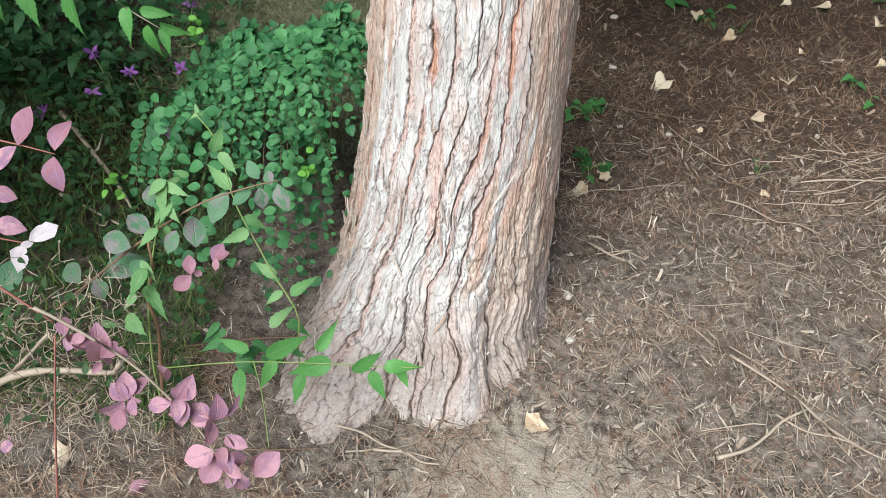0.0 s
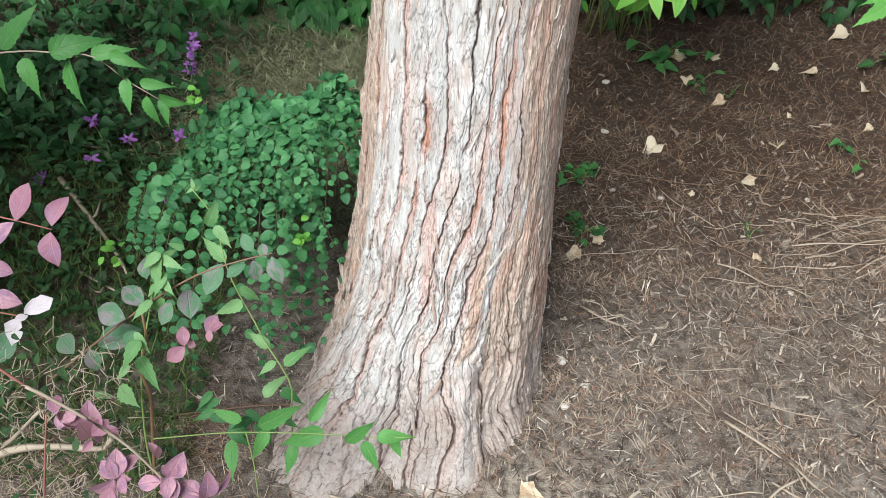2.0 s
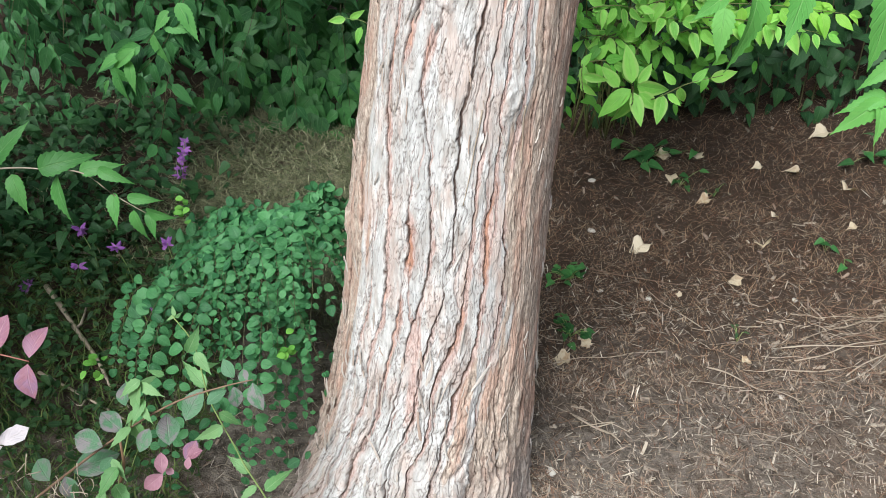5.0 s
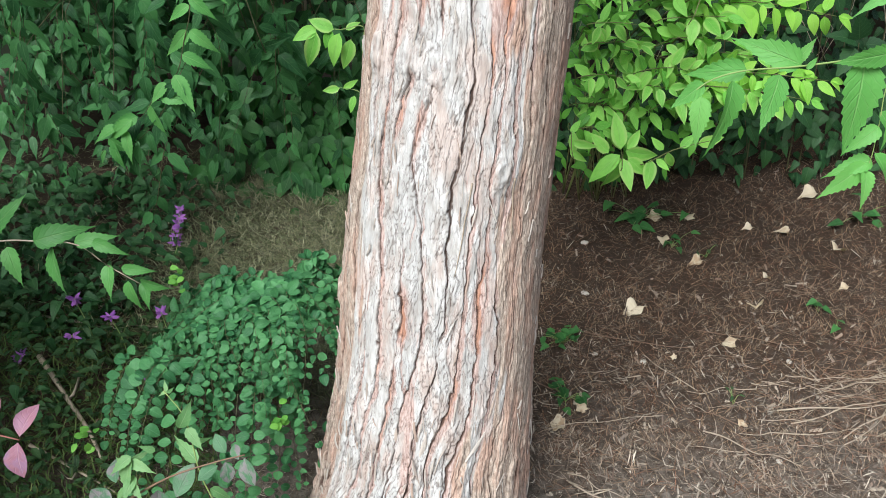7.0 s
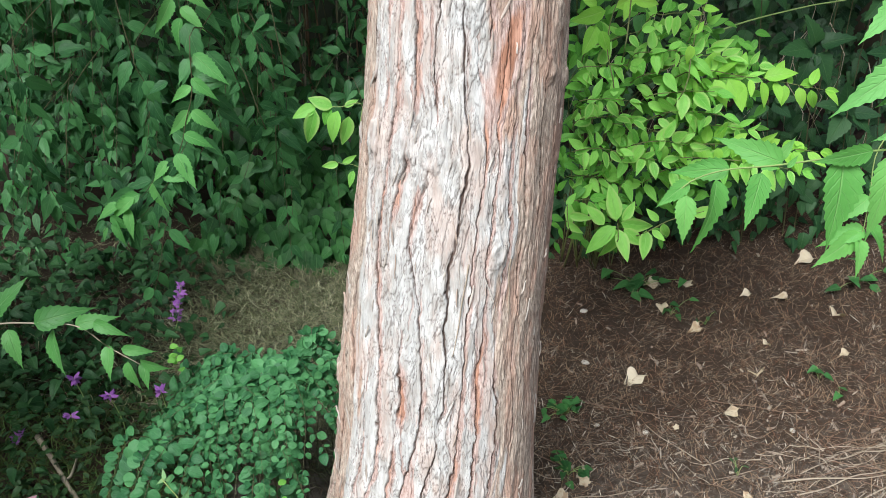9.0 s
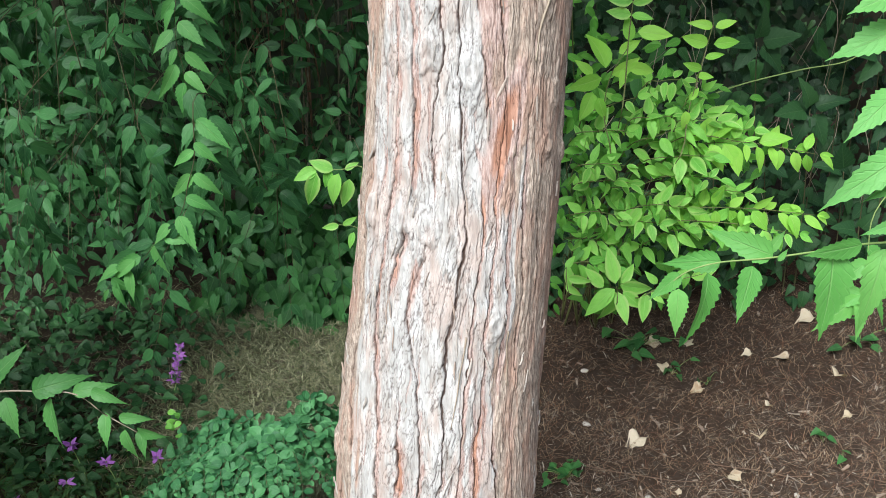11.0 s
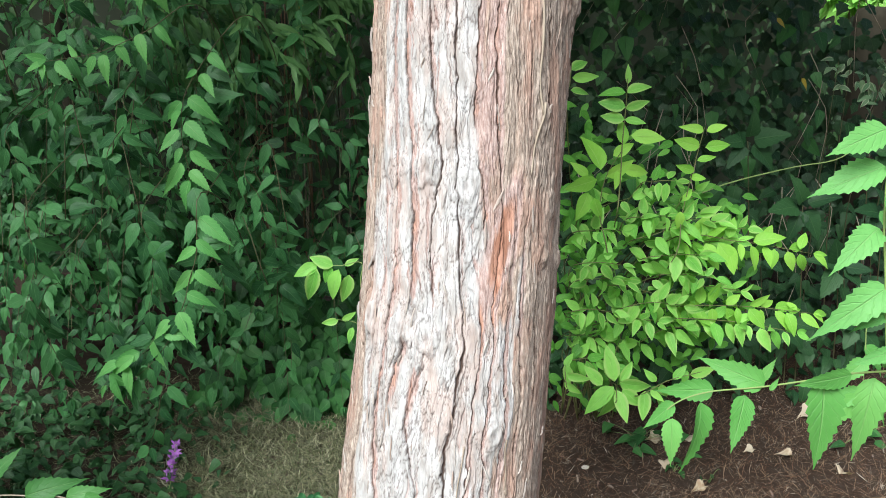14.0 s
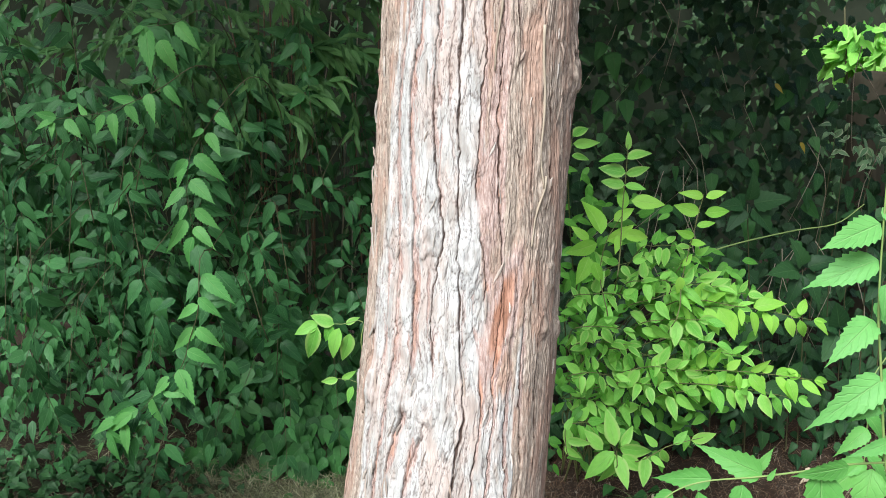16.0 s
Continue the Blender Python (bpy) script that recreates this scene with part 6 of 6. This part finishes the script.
strewn("needle_litter", "fine brown conifer needles strewn over the soil", NEEDLES, 70000, (-1.0, 2.0, 0.75, 3.1), (0.02, 0.065), (0.0010, 0.0022), 31, 0.012, 0.07, needled)
strewn("splinter_mulch", "grey and tan wood splinters covering the soil", MULCH, 105000, (-0.8, 2.0, 0.7, 3.1), (0.005, 0.040), (0.0010, 0.0052), 35, 0.012, 0.04, mulched, 0.0, 0.50, skew=2.2)
strewn("straw_litter", "thin reddish and straw-coloured stalks over the mulch", STRAW, 44000, (-0.8, 1.8, 0.7, 2.9), (0.012, 0.065), (0.0006, 0.0016), 36, 0.018, 0.10, strawed, 0.0, 0.3, skew=1.9)
strewn("rusty_litter", "short rusty needles and pale straws on the open soil", RUSTY, 15000, (-0.85, 0.12, 0.55, 1.16), (0.010, 0.050), (0.0007, 0.0020), 37, 0.014, 0.12, lambda x, y, rs: off_trunk(x, y, rs) & (rs.rand(len(x)) < 0.3 + 0.7 * smooth(0.42, 0.58, fbm(x / 0.12, y / 0.1, 79))), 0.0, 0.35, skew=1.6)
strewn("reddish_litter", "short rusty and tan splinters over the mulch", RUSTY, 22000, (0.16, 1.5, 0.7, 1.9), (0.008, 0.048), (0.0008, 0.0030), 38, 0.018, 0.10, lambda x, y, rs: mulched(x, y, rs) & (rs.rand(len(x)) < 0.2 + 0.8 * smooth(0.44, 0.58, fbm(x / 0.14, y / 0.12, 80))), 0.0, 0.4, skew=2.0)
strewn("bark_chip_litter", "pale bark and wood chips strewn over the soil", CHIPS, 2300, (-0.6, 2.0, 0.75, 2.9), (0.006, 0.034), (0.002, 0.0065), 32, 0.006, 0.1, mulched, 0.0012, 0.3)
strewn("dry_grass_litter", "matted dry mown grass on the bank", HAY, 88000, (-1.95, 0.05, 1.7, 3.1), (0.02, 0.065), (0.0010, 0.0026), 33, 0.050, 0.50, lambda x, y, rs: rs.rand(len(x)) < smooth(0.1, -0.1, x) * smooth(1.6, 2.1, y + 0.15 * x) * (0.10 + 0.90 * smooth(-1.0, -0.62, x)), 0.0, 0.5)
strewn("short_grass", "thin short green grass in the shade", GRASS, 9000, (-1.4, -0.50, 0.95, 2.0), (0.02, 0.055), (0.0015, 0.0035), 34, 0.03, 0.4, None, 0.0, 1.2, "grass")


def build_weeds():
    rnd = random.Random(22)
    w = thing("low_weeds", "low dark green weeds under the shrubs", "weeds", (-0.9, 1.5, 0), kind="stuff")
    leaves = []
    for _ in range(1500):
        x, y = rnd.uniform(-1.4, -0.50), rnd.uniform(1.0, 2.1)
        leaves.append((Vector((x, y, gz(x, y) + rnd.uniform(0.005, 0.06))), Vector((rnd.gauss(0, 1), rnd.gauss(-0.2, 1), rnd.gauss(0.1, 0.4))), Vector((rnd.gauss(0, 0.3), -0.3, 0.9)), rnd.uniform(0.012, 0.032)))
    for _ in range(2600):
        x, y = rnd.uniform(-1.75, -0.62), rnd.uniform(1.25, 2.25)
        leaves.append((Vector((x, y, gz(x, y) + rnd.uniform(0.005, 0.05 + 0.10 * rnd.random() * (x < -0.8)))), Vector((rnd.gauss(0, 1), rnd.gauss(-0.2, 1), rnd.gauss(0.1, 0.4))), Vector((rnd.gauss(0, 0.4), -0.3, 0.9)), rnd.uniform(0.012, 0.036)))
    spread(w, leaves, WEED, 0, rnd)
    tall = []
    for _ in range(520):
        x, y = rnd.uniform(-1.75, -0.85), rnd.uniform(1.45, 2.35)
        if x > -1.15 and rnd.random() < 0.6:
            continue
        tall.append((Vector((x, y, gz(x, y) + rnd.uniform(0.01, 0.11))), Vector((rnd.gauss(0, 0.8), rnd.gauss(-0.3, 0.6), rnd.gauss(-0.2, 0.5))), Vector((rnd.gauss(0, 0.4), -0.45, 0.8)), rnd.uniform(0.02, 0.042)))
    for _ in range(1500):
        x, y = rnd.uniform(-1.75, -0.62), rnd.uniform(1.85, 2.75)
        if rnd.random() < 0.85 * float(smooth(-1.0, -0.66, x)):
            continue
        tall.append((Vector((x, y, gz(x, y) + rnd.uniform(0.01, 0.12))), Vector((rnd.gauss(0, 0.8), rnd.gauss(-0.3, 0.6), rnd.gauss(-0.2, 0.5))), Vector((rnd.gauss(0, 0.4), -0.45, 0.8)), rnd.uniform(0.025, 0.055)))
    spread(w, tall, BRAMBLE, 0, rnd, "shade_foliage")
    # seedlings on the soil
    for (x, y), n, size, spread_r in (((0.385, 2.06), 24, 0.034, 0.03), ((0.36, 1.83), 16, 0.034, 0.035), ((0.734, 2.69), 16, 0.055, 0.05), ((0.81, 2.52), 6, 0.035, 0.03), ((1.149, 2.135), 3, 0.042, 0.012), ((1.17, 2.056), 2, 0.034, 0.01), ((0.905, 2.45), 4, 0.022, 0.02), ((0.80, 1.805), 4, 0.018, 0.015), ((1.45, 2.55), 8, 0.05, 0.05), ((1.58, 2.50), 8, 0.05, 0.05)):
        s = thing("seedling", "small green seedling growing out of the bare soil", "seedling", (x, y, gz(x, y)), group="seedlings")
        leaves = []
        for _ in range(n):
            p = Vector((x + rnd.gauss(0, spread_r), y + rnd.gauss(0, spread_r * 0.7), 0))
            p.z = gz(p.x, p.y) + rnd.uniform(0.01, 0.05)
            stalk = stem("stem", [Vector((x, y, gz(x, y))), (Vector((x, y, gz(x, y))) + p) / 2 + Vector((0, 0, 0.01)), p], 0.001, 0.0007, STEM_G, s, 4, 4)
            leaves.append((p, Vector((rnd.gauss(0, 1), rnd.gauss(-0.4, 0.8), rnd.gauss(0, 0.3))), Vector((rnd.gauss(0, 0.2), -0.4, 0.9)), size * rnd.uniform(0.7, 1.1), stalk))
        spread(s, leaves, HEART if size > 0.026 else WEED, 300, rnd)


def build_loose():
    rnd = random.Random(23)
    spots = [(0.16, 1.055, 0.045), (0.653, 2.22, 0.058), (0.361, 1.728, 0.050), (0.912, 2.651, 0.060), (0.831, 2.683, 0.060), (0.862, 2.047, 0.045), (0.99, 2.168, 0.050), (0.893, 2.42, 0.040), (1.309, 2.395, 0.050), (1.373, 2.691, 0.065), (-0.654, 0.87, 0.058), (0.415, 1.777, 0.035), (0.797, 1.73, 0.025), (0.80, 2.56, 0.04), (1.10, 2.56, 0.035), (1.05, 2.30, 0.03), (1.28, 2.22, 0.03), (0.229, 1.344, 0.025), (1.20, 2.50, 0.04), (0.70, 1.98, 0.02)]
    for x, y, s in spots:
        z = gz(x, y) + 0.012
        ob = part("dry_leaf", rnd.choice(DRY.meshes), None, None, m=leaf_pose(Vector((x - 0.3 * s, y, z)), Vector((rnd.gauss(0, 1), rnd.gauss(0, 0.6), 0.15)), Vector((rnd.gauss(0, 0.25), -0.25, 0.9)), s))
        tagged(ob, "pale tan curled dry leaf lying on the soil", "dry leaf", "fallen leaves")
    for x, y, s in ((0.265, 1.396, 0.011), (0.524, 2.568, 0.011), (0.483, 2.297, 0.011), (0.601, 1.983, 0.008), (0.31, 1.33, 0.008), (1.0, 1.95, 0.008), (0.26, 1.27, 0.010), (0.47, 2.02, 0.007), (0.86, 1.62, 0.008)):
        bm = bmesh.new()
        bmesh.ops.create_icosphere(bm, subdivisions=2, radius=s)
        for v in bm.verts:
            v.co = Vector((v.co.x * 1.3, v.co.y, v.co.z * 0.6)) * (1 + 0.25 * noise.noise(v.co * 90 + Vector((x * 30, y * 9, 0))))
        ob = part("pebble", bm, PEBBLE, None, m=pose(x, y, gz(x, y) + s * 0.3, 0, 0, rnd.uniform(0, 180)))
        shade(ob.data)
        tagged(ob, "small pale pebble on the soil", "stone", "pebbles")
    # fallen sticks
    sticks = [((0.601, 1.232), (0.815, 1.011), 0.0038), ((0.61, 1.25), (0.84, 1.03), 0.0018), ((0.523, 0.98), (0.736, 1.104), 0.0042), ((0.662, 1.09), (0.90, 0.98), 0.0026), ((0.394, 1.054), (0.482, 0.944), 0.0016), ((0.446, 2.109), (0.754, 2.009), 0.0018), ((0.792, 2.09), (1.068, 1.994), 0.0016), ((0.705, 1.71), (0.899, 1.594), 0.0022), ((0.904, 1.765), (1.181, 1.758), 0.0024), ((0.92, 1.72), (1.25, 1.80), 0.002), ((1.0, 1.85), (1.30, 1.72), 0.0018), ((1.02, 1.66), (1.32, 1.82), 0.002), ((0.95, 1.80), (1.28, 1.88), 0.0014), ((-0.22, 1.006), (-0.031, 0.942), 0.0030), ((-0.151, 0.965), (-0.02, 0.932), 0.0034), ((-0.20, 0.95), (-0.06, 0.99), 0.002), ((-0.40, 0.93), (-0.24, 0.95), 0.002), ((0.33, 1.55), (0.44, 1.47), 0.003), ((0.34, 1.58), (0.46, 1.50), 0.0018), ((0.62, 1.42), (0.70, 1.36), 0.002), ((0.02, 0.98), (0.10, 0.88), 0.0016), ((0.50, 1.20), (0.53, 1.33), 0.0014), ((-0.994, 1.80), (-0.741, 1.488), 0.008), ((-0.9, 1.5), (-0.66, 1.40), 0.004), ((-1.1, 1.95), (-0.6, 2.0), 0.003), ((-0.55, 1.15), (-0.25, 1.22), 0.0025), ((0.30, 1.72), (0.60, 1.78), 0.0014), ((0.95, 1.30), (1.10, 1.42), 0.0018)]
    for _ in range(46):
        x, y, a, n = rnd.uniform(0.25, 1.35), rnd.uniform(0.95, 1.95), rnd.gauss(2.7, 0.55), rnd.uniform(0.05, 0.2)
        sticks.append(((x, y), (x + n * math.cos(a), y + n * math.sin(a)), rnd.uniform(0.0007, 0.0018)))
    for _ in range(60):  # a drift of long stalks
        x, y, a, n = rnd.uniform(0.92, 1.30), rnd.uniform(1.64, 1.90), rnd.gauss(-0.1, 0.45), rnd.uniform(0.08, 0.26)
        sticks.append(((x - n * math.cos(a) / 2, y - n * math.sin(a) / 2), (x + n * math.cos(a) / 2, y + n * math.sin(a) / 2), rnd.uniform(0.0008, 0.0016)))
    for (x0, y0), (x1, y1), r in sticks:
        pts = []
        for k in range(5):
            t = k / 4
            x, y = x0 + (x1 - x0) * t + rnd.gauss(0, 0.0045), y0 + (y1 - y0) * t + rnd.gauss(0, 0.0045)
            pts.append(Vector((x, y, gz(x, y) + r + (0.012 if r > 0.0026 else 0.005) + rnd.uniform(0, 0.008))))
        bm = bmesh.new()
        tube(bm, pts, r, r * 0.5, 16, 6, 0.15, rnd)
        if r > 0.0025:
            j = pts[2]
            tube(bm, [j, j + Vector((rnd.gauss(0, 0.03), rnd.gauss(0, 0.03), 0.008)), j + Vector((rnd.gauss(0, 0.07), rnd.gauss(0, 0.05), 0.004))], r * 0.6, r * 0.25, 6, 5)
        ob = part("stick", bm, STEM_B if r < 0.0026 and rnd.random() < 0.45 else STEM_DRY, None)
        tagged(ob, "thin dry stick lying on the soil", "stick", "fallen sticks")


build_snowberry()
build_barberry()
build_greygreen()
build_shoots()
build_left_sprays()
build_right_sprays()
build_bright_bush()
build_back_left()
build_back_right()
build_hedge()
build_flowers()
build_weeds()
build_loose()
